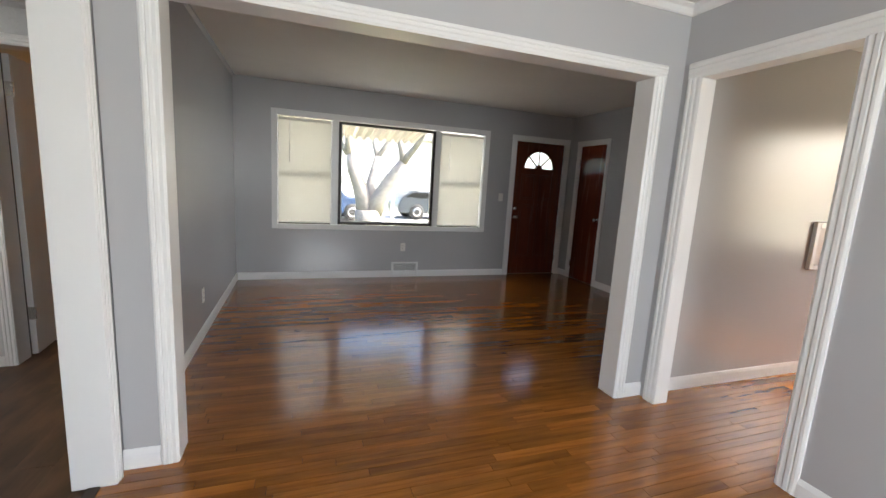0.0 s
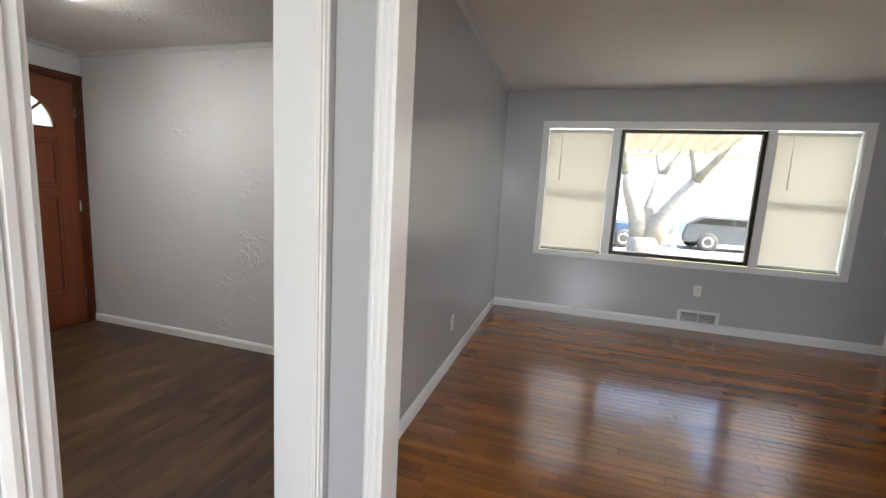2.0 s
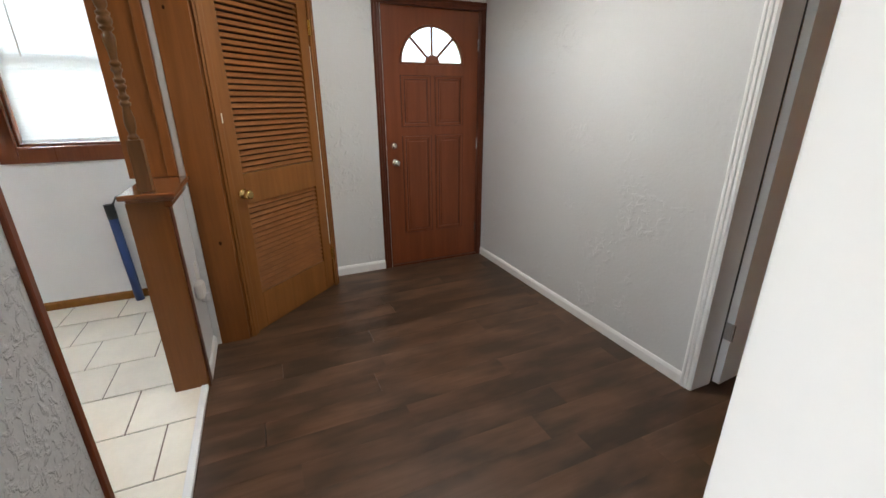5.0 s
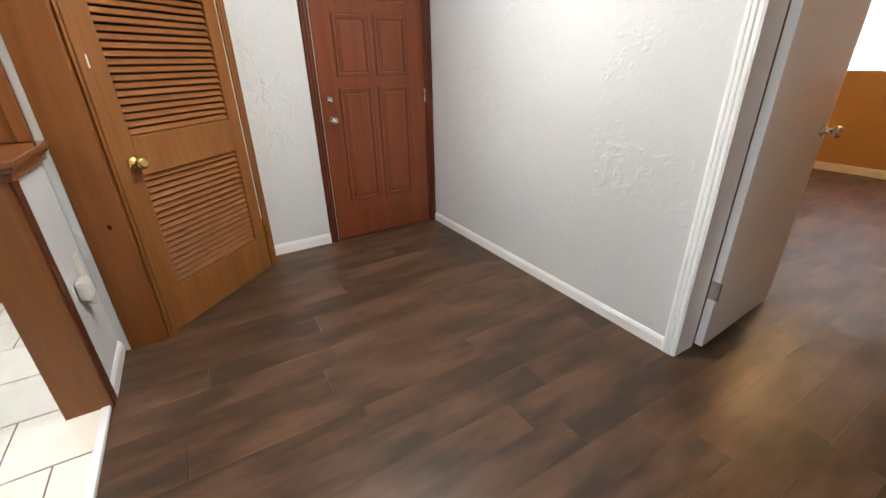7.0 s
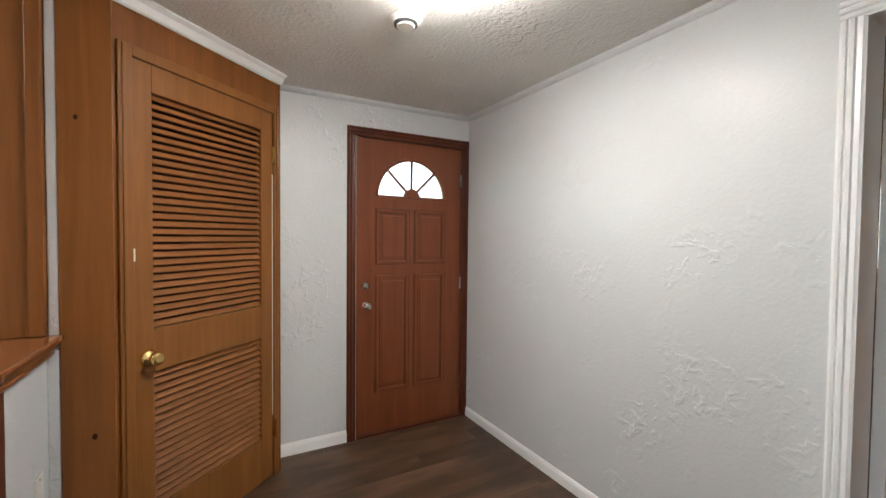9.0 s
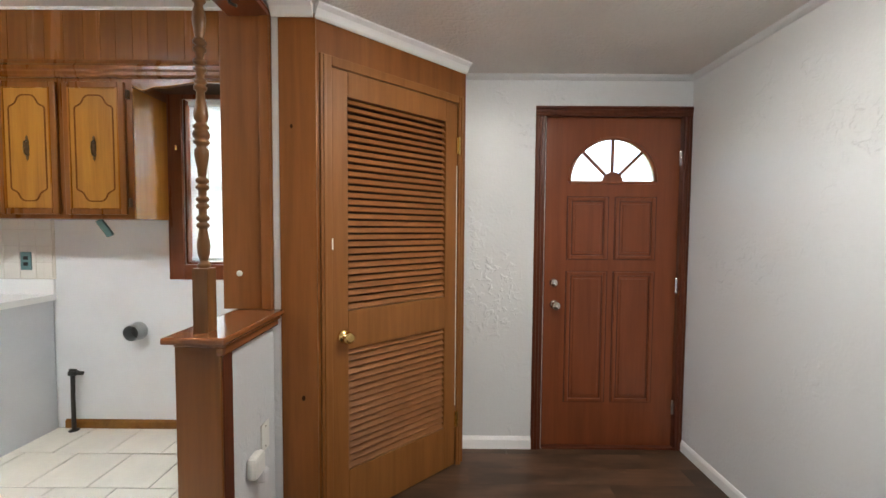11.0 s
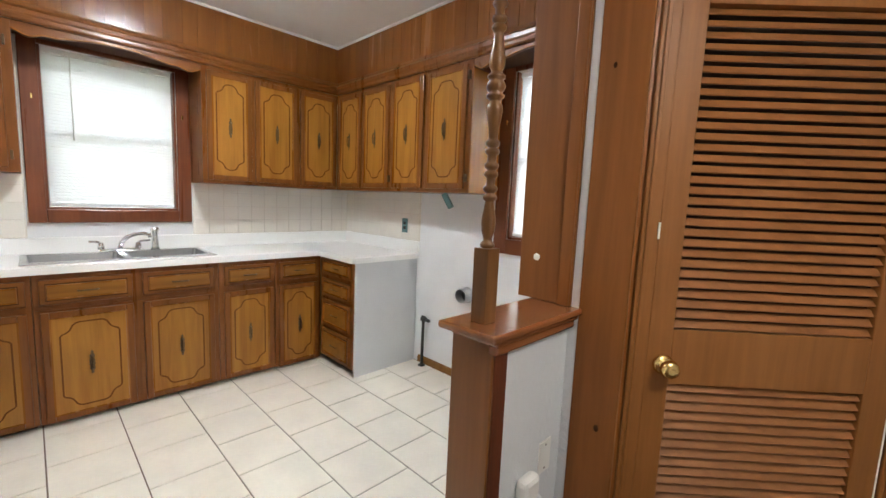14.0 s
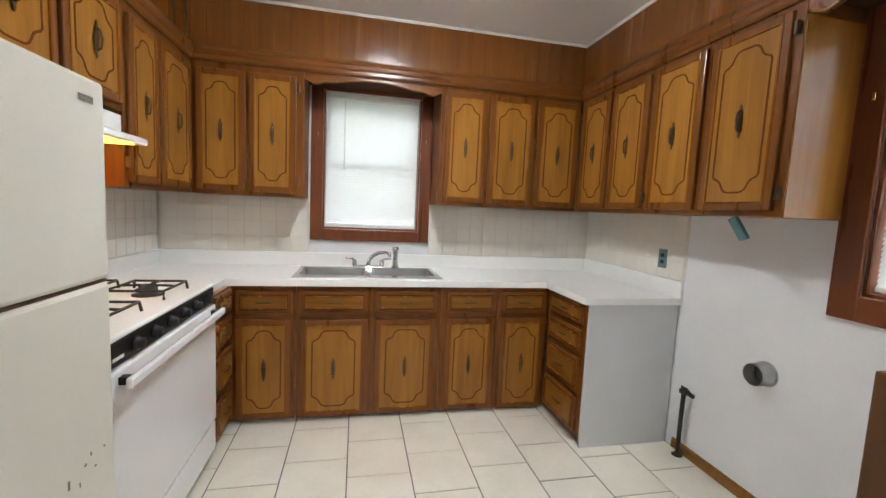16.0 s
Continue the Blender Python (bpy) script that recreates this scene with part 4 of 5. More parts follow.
# floor register on the front wall
v = thing("wall_register", pose(1.44, 6.012, 0.025), "white metal heating register on the baseboard", "vent")
part("frame", boxes((0, -0.02, 0, 0.03, 0, 0.19), (0.36, -0.02, 0, 0.39, 0, 0.19), (0.03, -0.02, 0, 0.36, 0, 0.025), (0.03, -0.02, 0.165, 0.36, 0, 0.19), (0.19, -0.02, 0.025, 0.2, 0, 0.165), bevel=0.003), WHITE, v)
part("backing", boxes((0.03, -0.004, 0.025, 0.36, -0.001, 0.165)), RUBBER, v)
for k in range(9):
    part("slat", boxes((0.03, -0.016, 0.032 + k * 0.0148, 0.36, -0.006, 0.038 + k * 0.0148)), WHITE, v)
# wall niche with bottle, seen through the passage opening
nn = thing("wall_niche", pose(3.935, 2.395, 0.868), "white framed small wall niche in the passage", "niche")
part("frame", boxes((0, -0.03, 0, 0.045, 0, 0.37), (0.30, -0.03, 0, 0.345, 0, 0.37), (0.045, -0.03, 0.325, 0.30, 0, 0.37), (0.045, -0.03, 0, 0.30, 0, 0.035), bevel=0.005), WHITE, nn)
part("back", boxes((0.045, -0.008, 0.035, 0.30, -0.002, 0.325)), CEIL, nn)
bt = thing("bottle", pose(4.125, 2.372, 0.903), "small blue glass bottle standing in the niche", "bottle")
part("body", lathe([(0.034, 0), (0.036, 0.01), (0.036, 0.06), (0.02, 0.08), (0.016, 0.1), (0.018, 0.105)], 16), BLUEGLASS, bt)
part("cap", lathe([(0.02, 0.105), (0.02, 0.125), (0.016, 0.128)], 14), BLUE, bt)

# ---- hall ceiling light and smoke alarm ----
def flush_light(m, label, lens):
    cl = thing("ceiling_light", m, label, "ceiling light")
    part("rim", lathe([(0.15, 0), (0.165, -0.01), (0.165, -0.03), (0.15, -0.035)], 32), WHITE, cl)
    part("diffuser", lathe([(0.148, -0.03), (0.145, -0.05), (0.12, -0.07), (0.07, -0.083), (0.005, -0.088)], 32), lens, cl, "glowing opal dome")


flush_light(pose(-2.345, 2.715, H_HALL), "round white lit flush ceiling light in the hall", LAMP)
flush_light(pose(-2.3, -0.1, H_KIT), "round white lit flush ceiling light in the kitchen", KLAMP)
sm = thing("smoke_alarm", pose(-2.72, 2.74, H_HALL), "white round smoke alarm with ribbed vents", "smoke alarm")
part("base", lathe([(0.07, 0), (0.07, -0.012), (0.06, -0.016)], 24), PLATE, sm)
for k in range(3):
    part("ring", lathe([(0.056 - k * 0.009, -0.014 - k * 0.008), (0.056 - k * 0.009, -0.021 - k * 0.008), (0.05 - k * 0.009, -0.023 - k * 0.008)], 24), PLATE, sm)
part("slot", lathe([(0.05, -0.016), (0.05, -0.03), (0.02, -0.034)], 20), RUBBER, sm)

# ---- bedroom ceiling fan ----
fa = thing("ceiling_fan", pose(-2.05, 6.7, 2.31), "brown ceiling fan with a lit amber bowl", "ceiling fan")
part("canopy", lathe([(0.065, 0), (0.06, -0.04), (0.02, -0.05), (0.02, -0.07), (0.09, -0.08), (0.095, -0.14), (0.06, -0.16)], 20), BRASS, fa)
part("bowl", lathe([(0.11, -0.16), (0.115, -0.175), (0.09, -0.215), (0.04, -0.235), (0.004, -0.24)], 24), AMBER, fa, "glowing amber glass bowl")
for k in range(5):
    part("blade", boxes((0.1, -0.06, -0.118, 0.62, 0.06, -0.11), bevel=0.003), LOUVRE, fa, m=pose(0, 0, 0, 0, 0, 72 * k + 20))


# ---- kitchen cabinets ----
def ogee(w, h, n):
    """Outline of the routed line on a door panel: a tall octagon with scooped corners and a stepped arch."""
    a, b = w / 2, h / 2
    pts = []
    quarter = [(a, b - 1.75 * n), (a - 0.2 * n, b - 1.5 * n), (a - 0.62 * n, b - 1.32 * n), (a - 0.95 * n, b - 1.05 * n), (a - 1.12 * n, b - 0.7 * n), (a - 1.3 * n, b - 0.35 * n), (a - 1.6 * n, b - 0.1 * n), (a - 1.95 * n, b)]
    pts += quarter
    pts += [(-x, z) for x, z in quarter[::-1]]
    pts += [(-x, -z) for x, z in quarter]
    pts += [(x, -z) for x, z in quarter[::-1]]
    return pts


def pull(parent, x, z, upright=True):
    """An antique bronze handle on a leaf-shaped back plate."""
    bm = bmesh.new()
    plate = [(0.0, 0.072), (0.007, 0.060), (0.005, 0.052), (0.013, 0.038), (0.009, 0.022), (0.014, 0.010), (0.011, 0.0)]
    out = plate + [(x_, -z_) for x_, z_ in plate[::-1][1:]]
    out += [(-x_, z_) for x_, z_ in out[1:-1][::-1]]
    b1 = slab(out, -0.0025, 0)
    b2 = tube([(0, -0.002, 0.042), (0, -0.016, 0.034), (0, -0.021, 0.0), (0, -0.016, -0.034), (0, -0.002, -0.042)], 0.0042, 8)
    for b_ in (b1, b2):
        me = bpy.data.meshes.new("tmp")
        b_.to_mesh(me)
        b_.free()
        bm.from_mesh(me)
        bpy.data.meshes.remove(me)
    if not upright:
        bm.transform(pose(0, 0, 0, 0, 90))
    return part("handle", bm, BRONZE, parent, "antique bronze handle", pose(x, 0, z))


def cabinet_door(parent, x0, x1, z0, z1):
    """A lipped door: dark moulded frame, honey panel, routed line, bronze pull."""
    w, h, f = x1 - x0, z1 - z0, 0.036
    d = new("door")
    d.parent = parent
    d.matrix_basis = pose((x0 + x1) / 2, -0.02, (z0 + z1) / 2)
    bm = bmesh.new()
    a, b = w / 2, h / 2
    for r in ((-a, -b, -a + f, b), (a - f, -b, a, b), (-a + f, -b, a - f, -b + f), (-a + f, b - f, a - f, b)):
        box(bm, r[0], 0, r[1], r[2], 0.019, r[3], bevel=0.005)
    me = mesh_of("door", bm, CAB)
    ob = new("door_frame", me)
    ob.parent = d
    part("panel", boxes((-a + f - 0.004, 0.004, -b + f - 0.004, a - f + 0.004, 0.016, b - f + 0.004), bevel=0.003), HONEY, d, "honey-coloured wood panel")
    pw, ph = w - 2 * f, h - 2 * f
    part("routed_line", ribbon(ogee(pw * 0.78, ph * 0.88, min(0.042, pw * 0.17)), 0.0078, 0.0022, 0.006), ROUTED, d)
    part("inner_bead", ribbon([(-pw / 2, -ph / 2), (pw / 2, -ph / 2), (pw / 2, ph / 2), (-pw / 2, ph / 2)], 0.009, -0.0035, 0.008), BEADW, d, "lighter bead round the panel")
    pull(d, 0, 0)
    return d


def drawer(parent, x0, x1, z0, z1):
    w, h = x1 - x0, z1 - z0
    d = new("drawer")
    d.parent = parent
    d.matrix_basis = pose((x0 + x1) / 2, -0.02, (z0 + z1) / 2)
    a, b = w / 2, h / 2
    part("drawer_front", boxes((-a, 0, -b, a, 0.019, b), bevel=0.006), CABX, d)
    part("raised_field", boxes((-a + 0.03, -0.005, -b + 0.028, a - 0.03, 0.002, b - 0.028), bevel=0.004), DRAWERW, d)
    part("field_bead", ribbon([(-a + 0.034, -b + 0.032), (a - 0.034, -b + 0.032), (a - 0.034, b - 0.032), (-a + 0.034, b - 0.032)], 0.007, -0.009, 0.002), BEADW, d)
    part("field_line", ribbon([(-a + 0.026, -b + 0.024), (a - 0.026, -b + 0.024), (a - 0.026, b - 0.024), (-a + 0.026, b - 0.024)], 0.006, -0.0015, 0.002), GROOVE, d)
    part("handle", tube([(-0.045, -0.004, 0), (-0.038, -0.018, 0), (0.038, -0.018, 0), (0.045, -0.004, 0)], 0.0042, 8), BRONZE, d, "antique bronze drawer pull")
    return d


def cabinet(name, m, wide, z0, z1, depth, doors=(), drawers=(), label="", group="", toe=0.0, hinges=(), low=0.0):
    """A cabinet unit facing -y: carcass and face frame, then doors (x0, x1, z0, z1) and drawers."""
    c = thing(name, m, label, "cabinet", group)
    part("body", boxes((0, 0.0, z0 + toe, wide, depth, z1 - low), bevel=0.002), CAB, c)
    if low:
        part("face_rail", boxes((0, 0.0, z1 - low, wide, 0.03, z1), bevel=0.002), CAB, c)
    if toe:
        part("toe_kick", boxes((0.01, 0.05, z0, wide - 0.01, depth - 0.02, z0 + toe)), JOINT, c)
    for r in doors:
        cabinet_door(c, *r)
    for r in drawers:
        drawer(c, *r)
    for x, z in hinges:
        part("hinge", boxes((x - 0.006, -0.024, z - 0.025, x + 0.006, 0, z + 0.025), bevel=0.002), BRONZE, c, "dark exposed hinge")
    return c


UP, UT = 1.405, 2.215
G1, G2 = "wall cabinets round the kitchen", "base cabinets round the kitchen"
WL = "brown wooden wall cabinet with honey panels, doors closed"
BL = "brown wooden base cabinet with honey panelled doors"
# south wall, local x runs towards -x
S = lambda x, y: pose(x, y, 0, 0, 0, 180)
cabinet("wall_cabinet", S(-1.055, -1.13), 0.665, UP, UT, 0.318, [(0.03, 0.315, 1.43, 2.17), (0.335, 0.62, 1.43, 2.17)], label=WL, group=G1, hinges=[(0.635, 1.50), (0.635, 2.10)])
cabinet("wall_cabinet", S(-2.625, -1.13), 0.70, UP, UT, 0.318, [(0.03, 0.335, 1.43, 2.185), (0.36, 0.69, 1.43, 2.185)], label=WL, group=G1)
cabinet("wall_cabinet", S(-3.325, -1.13), 0.365, UP, UT, 0.318, [(0.02, 0.345, 1.43, 2.185)], label=WL, group=G1)
# west wall, local x runs towards +y
WST = lambda x, y: pose(x, y, 0, 0, 0, 90)
cabinet("wall_cabinet", WST(-3.69, -1.128), 0.775, UP, UT, 0.306, [(0.06, 0.39, 1.43, 2.185), (0.42, 0.755, 1.43, 2.185)], label=WL, group=G1, hinges=[(0.766, 1.50)])
wc = cabinet("wall_cabinet", WST(-3.69, -0.352), 0.79, UP, UT, 0.306, [(0.02, 0.36, 1.43, 2.19), (0.40, 0.755, 1.43, 2.19)], label="brown wooden wall cabinet with glossy end panel by the window", group=G1, hinges=[(0.772, 1.50), (0.772, 2.12)])
part("end_panel", boxes((0.7905, 0.004, UP + 0.002, 0.794, 0.304, 2.16)), ENDW, wc, "glossy orange-brown end panel, paled for window light")
# east wall, local x runs towards -y
EST = lambda x, y: pose(x, y, 0, 0, 0, -90)
cabinet("wall_cabinet", EST(-1.055, -0.368), 0.762, UP, UT, 0.33, [(0.025, 0.305, 1.43, 2.17), (0.33, 0.72, 1.43, 2.17)], label=WL, group=G1, hinges=[(0.012, 1.52)])
cabinet("wall_cabinet", EST(-1.055, 0.455), 0.82, 1.735, UT, 0.33, [(0.03, 0.40, 1.76, 2.17), (0.425, 0.795, 1.76, 2.17)], label="brown wooden wall cabinet above the range hood", group=G1)
cabinet("wall_cabinet", EST(-1.055, 1.34), 0.88, 1.76, UT, 0.33, [(0.03, 0.425, 1.785, 2.17), (0.45, 0.85, 1.785, 2.17)], label="brown wooden wall cabinet above the refrigerator", group=G1)
# base units
cabinet("base_cabinet", S(-1.352, -0.86), 0.372, 0.0, 0.87, 0.585, [(0.03, 0.35, 0.035, 0.662)], [(0.03, 0.35, 0.70, 0.838)], BL, G2, 0.03)
cabinet("base_cabinet", S(-1.726, -0.86), 0.906, 0.0, 0.87, 0.585, [(0.025, 0.43, 0.03, 0.657), (0.48, 0.875, 0.03, 0.657)], [(0.025, 0.43, 0.70, 0.838), (0.48, 0.875, 0.70, 0.838)], "brown wooden sink base cabinet with false drawer fronts", G2, 0.025, low=0.2)
cabinet("base_cabinet", S(-2.634, -0.86), 0.388, 0.0, 0.87, 0.585, [(0.03, 0.37, 0.03, 0.657)], [(0.03, 0.37, 0.70, 0.838)], BL, G2, 0.025)
cabinet("base_cabinet", S(-3.024, -0.86), 0.372, 0.0, 0.87, 0.585, [(0.025, 0.345, 0.02, 0.662)], [(0.025, 0.345, 0.70, 0.838)], BL, G2, 0.018)
cabinet("drawer_cabinet", WST(-3.398, -0.855), 0.485, 0.0, 0.87, 0.595, [], [(0.05, 0.455, 0.735, 0.86), (0.05, 0.455, 0.56, 0.70), (0.05, 0.455, 0.32, 0.53), (0.05, 0.455, 0.07, 0.29)], "brown wooden base cabinet with four drawers", G2, 0.05)
ep = structure("cabinet_end_panel", boxes((-3.99, -0.368, 0.0, -3.40, -0.352, 0.868)), PANELGREY, "pale grey painted end panel of the cabinet run", "panel")
cabinet("drawer_cabinet", EST(-1.352, -0.525), 0.33, 0.0, 0.87, 0.62, [], [(0.02, 0.30, 0.735, 0.86), (0.02, 0.30, 0.56, 0.70), (0.02, 0.30, 0.32, 0.53), (0.02, 0.30, 0.07, 0.29)], "narrow brown drawer cabinet beside the range", G2, 0.05)

# worktop: one continuous run with a hole for the sink
wt = thing("worktop", pose(0, 0, 0), "white laminate worktop with raised back edge", "worktop")
for r in ((-1.325, -1.45, -0.722, -0.527), (-1.69, -1.45, -1.325, -0.832), (-2.64, -1.45, -1.69, -1.372), (-2.64, -0.915, -1.69, -0.832), (-3.362, -1.45, -2.64, -0.832), (-3.998, -1.45, -3.362, -0.338)):
    part("top_section", boxes((r[0], r[1], 0.87, r[2], r[3], 0.91)), COUNTER, wt)
part("back_edge", boxes((-3.978, -1.45, 0.91, -0.742, -1.43, 1.01), bevel=0.004), COUNTER, wt)
part("back_edge", boxes((-3.998, -1.43, 0.91, -3.978, -0.335, 1.01), bevel=0.004), COUNTER, wt)
part("back_edge", boxes((-0.742, -1.45, 0.91, -0.722, -0.497, 1.01), bevel=0.004), COUNTER, wt)

# sink and tap
sk = thing("kitchen_sink", pose(-2.165, -1.143, 0.91), "stainless steel double bowl sink set in the worktop", "sink")
bm = bmesh.new()
for r in ((-0.48, -0.235, 0.48, -0.20), (-0.48, 0.15, 0.48, 0.235), (-0.48, -0.20, -0.45, 0.15), (0.45, -0.20, 0.48, 0.15), (-0.02, -0.20, 0.02, 0.15)):
    box(bm, r[0], r[1], 0.0, r[2], r[3], 0.006, bevel=0.002)
part("rim", bm, STEEL, sk)
for x0, x1 in ((-0.45, -0.02), (0.02, 0.45)):
    bm = bmesh.new()
    top = [(x0, -0.20), (x1, -0.20), (x1, 0.15), (x0, 0.15)]
    lo = [(x0 + 0.025, -0.175), (x1 - 0.025, -0.175), (x1 - 0.025, 0.125), (x0 + 0.025, 0.125)]
    tv = [bm.verts.new((*p, 0.002)) for p in top]
    bv = [bm.verts.new((*p, -0.17)) for p in lo]
    for i in range(4):
        bm.faces.new((tv[i], bv[i], bv[(i + 1) % 4], tv[(i + 1) % 4]))
    bm.faces.new(bv)
    bmesh.ops.bevel(bm, geom=[e for e in bm.edges if not e.is_boundary], offset=0.02, segments=3, affect="EDGES")
    part("bowl", bm, BOWL, sk)
    part("drain", lathe([(0.045, -0.168), (0.045, -0.165), (0.03, -0.1665), (0.004, -0.168)], 18, pose((x0 + x1) / 2, -0.02, 0)), CHROME, sk)
tp = thing("tap", pose(-2.165, -1.34, 0.916), "chrome two-handle tap with swan spout and side spray", "tap")
part("deck", boxes((-0.11, -0.025, 0, 0.11, 0.025, 0.02), bevel=0.008), CHROME, tp)
part("spout", tube([(0, 0, 0.02), (-0.008, 0.008, 0.06), (-0.035, 0.03, 0.095), (-0.075, 0.065, 0.12), (-0.115, 0.10, 0.128), (-0.145, 0.125, 0.12), (-0.15, 0.13, 0.10)], [0.017, 0.015, 0.014, 0.013, 0.012, 0.012, 0.012], 12), CHROME, tp)
for s in (-1, 1):
    part("handle_base", lathe([(0.019, 0.018), (0.02, 0.04), (0.014, 0.055), (0.01, 0.06)], 16, pose(s * 0.1, 0, 0)), CHROME, tp)
    part("lever", tube([(s * 0.1, 0, 0.056), (s * 0.115, 0.01, 0.066), (s * 0.165, 0.03, 0.074)], [0.008, 0.008, 0.006], 8), CHROME, tp)
part("side_spray", lathe([(0.028, 0.0), (0.024, 0.02), (0.020, 0.05), (0.019, 0.10), (0.024, 0.125), (0.027, 0.145), (0.02, 0.16)], 16, pose(-0.20, 0, 0)), STEEL, tp)

# backsplash backing; its tiles come last
splash_s = structure("backsplash_south", boxes((-3.998, -1.452, 1.01, -2.635, -1.448, 1.405), (-1.725, -1.452, 1.01, -0.722, -1.448, 1.405)), SPLASHGROUT, "cream square wall tiles above the worktop", "backsplash")
splash_w = structure("backsplash_west", boxes((-4.0, -1.448, 1.01, -3.996, -0.335, 1.405)), SPLASHGROUT, "cream square wall tiles above the worktop", "backsplash")
splash_e = structure("backsplash_east", boxes((-0.724, -1.448, 1.01, -0.72, -0.497, 1.405)), SPLASHGROUT, "cream square wall tiles above the worktop", "backsplash")
s = thing("wall_outlet", pose(-3.99, -0.52, 1.13, 0, 0, 90), "dark teal metal outlet plate on cream tiles", "outlet")
part("plate", boxes((-0.036, -0.006, -0.06, 0.036, 0, 0.06), bevel=0.0025), TEAL, s)
for z in (-0.02, 0.02):
    part("socket", boxes((-0.015, -0.008, z - 0.012, 0.015, -0.006, z + 0.012), bevel=0.002), BLACK, s)

# panelled soffit above the cabinets, with trim and scalloped valances
sof = structure("soffit", boxes((-3.99, -1.445, 2.216, -3.696, 1.35, H_KIT), (-3.696, -1.445, 2.216, -1.05, -1.136, H_KIT), (-1.05, -1.445, 2.216, -0.725, 1.35, H_KIT)), GROOVE, "brown vertical plank soffit above the cabinets", "soffit")
bdm = {}


def soffit_boards(lo, hi, place, step=0.098):
    x = lo
    while x < hi - 0.01:
        w_ = min(step * random.choice((0.9, 1.0, 1.0, 1.15)), hi - x)
        key = round(w_, 3)
        if key not in bdm:
            bdm[key] = mesh_of("plank", boxes((0.0005, -0.006, 2.30, w_ - 0.0005, 0.002, H_KIT - 0.012), bevel=0.001), CAB_PLANK)
        o = new("plank", bdm[key])
        o.parent = sof
        o.matrix_basis = place(x)
        x += w_


CAB_PLANK = wood("soffit_plank_wood", (0.165, 0.055, 0.010), (0.235, 0.083, 0.016), "z", 0.24, 0.8, 0.35, "object", 0.11)
soffit_boards(0.0, 2.646, lambda x: pose(-1.05 - x, -1.137, 0, 0, 0, 180))
soffit_boards(0.0, 2.485, lambda x: pose(-3.695, -1.137 + x, 0, 0, 0, 90))
soffit_boards(0.0, 2.485, lambda x: pose(-1.051, 1.348 - x, 0, 0, 0, -90))
TRIM = [(0, 0), (0.012, 0), (0.02, 0.012), (0.02, 0.03), (0.028, 0.04), (0.03, 0.06), (0.022, 0.07), (0.014, 0.078), (0.01, 0.1), (0, 0.1)]
structure("soffit_trim", profile_run(TRIM, (-3.69, -1.13, 2.215), (-1.055, -1.13, 2.215), (0, 1, 0)), CABX, "brown stepped moulding above the wall cabinets", "trim")
structure("soffit_trim", profile_run(TRIM, (-3.69, -1.13, 2.215), (-3.69, 1.35, 2.215), (1, 0, 0)), CAB, "brown stepped moulding above the wall cabinets", "trim")
structure("soffit_trim", profile_run(TRIM, (-1.055, -1.13, 2.215), (-1.055, 1.35, 2.215), (-1, 0, 0)), CAB, "brown stepped moulding above the wall cabinets", "trim")
EDGE = [(0, 0), (0.014, 0), (0.01, -0.012), (0, -0.014)]
structure("ceiling_bead", profile_run(EDGE, (-3.69, -1.13, H_KIT), (-1.055, -1.13, H_KIT), (0, 1, 0)), WHITE, "thin pale bead under the kitchen ceiling", "trim")
structure("ceiling_bead", profile_run(EDGE, (-3.69, -1.13, H_KIT), (-3.69, 1.35, H_KIT), (1, 0, 0)), WHITE, "thin pale bead under the kitchen ceiling", "trim")


def valance(name, m, wide, label):
    pts = [(0, 2.218), (0, 2.162)]
    steps = 60
    for k in range(steps + 1):
        u = k / steps
        s_ = min(u, 1 - u) * 2
        curl = 0.016 * math.cos(s_ * 20.0) * max(0.0, 1 - s_ * 2.2)
        pts.append((u * wide, 2.158 + curl + 0.026 * min(1.0, s_ * 1.3) + 0.010 * math.cos((u - 0.5) * 8.0)))
    pts += [(wide, 2.162), (wide, 2.218)]
    ob = structure(name, slab(pts, 0, 0.018), CABX, label, "valance")
    # lighter wood paints the highlight that runs along the scallops
    part("edge_highlight", tube([(x_, -0.002, z_ + 0.004) for x_, z_ in pts[2:-2]], 0.005, 6), BEADW, ob, "lighter rounded lower edge drawing its highlight")
    ob.matrix_basis = m
    return ob


valance("valance", pose(-1.72, -1.135, 0, 0, 0, 180), 0.905, "brown scalloped wooden valance above the sink window")
valance("valance", pose(-3.692, 0.44, 0, 0, 0, 90), 0.91, "brown scalloped wooden valance above the side window")

# ---- kitchen fixtures ----
du = thing("vent_duct", pose(-4.0, 0.208, 0.667, 0, 90), "round galvanised vent stub sticking out of the wall", "duct")
bm = bmesh.new()
n_ = 28
for (r0, r1, za, zb) in ((0.052, 0.052, 0, 0.075), (0.048, 0.048, 0.075, 0.0)):
    ra = [bm.verts.new((r0 * math.cos(2 * math.pi * k / n_), r0 * math.sin(2 * math.pi * k / n_), za)) for k in range(n_)]
    rb = [bm.verts.new((r1 * math.cos(2 * math.pi * k / n_), r1 * math.sin(2 * math.pi * k / n_), zb)) for k in range(n_)]
    for k in range(n_):
        bm.faces.new((ra[k], ra[(k + 1) % n_], rb[(k + 1) % n_], rb[k])).smooth = True
part("sleeve", bm, DUCT, du)
part("plug", lathe([(0.047, 0.006), (0.047, 0.01), (0.02, 0.011)], 24), BOWL, du, "dull grey hollow inside")
part("collar", lathe([(0.06, 0.0), (0.06, 0.003), (0.052, 0.004)], 28), DUCT, du)
gp = thing("gas_pipe", pose(-3.955, -0.212, 0), "dark iron gas pipe with shut-off valve rising from the floor", "pipe")
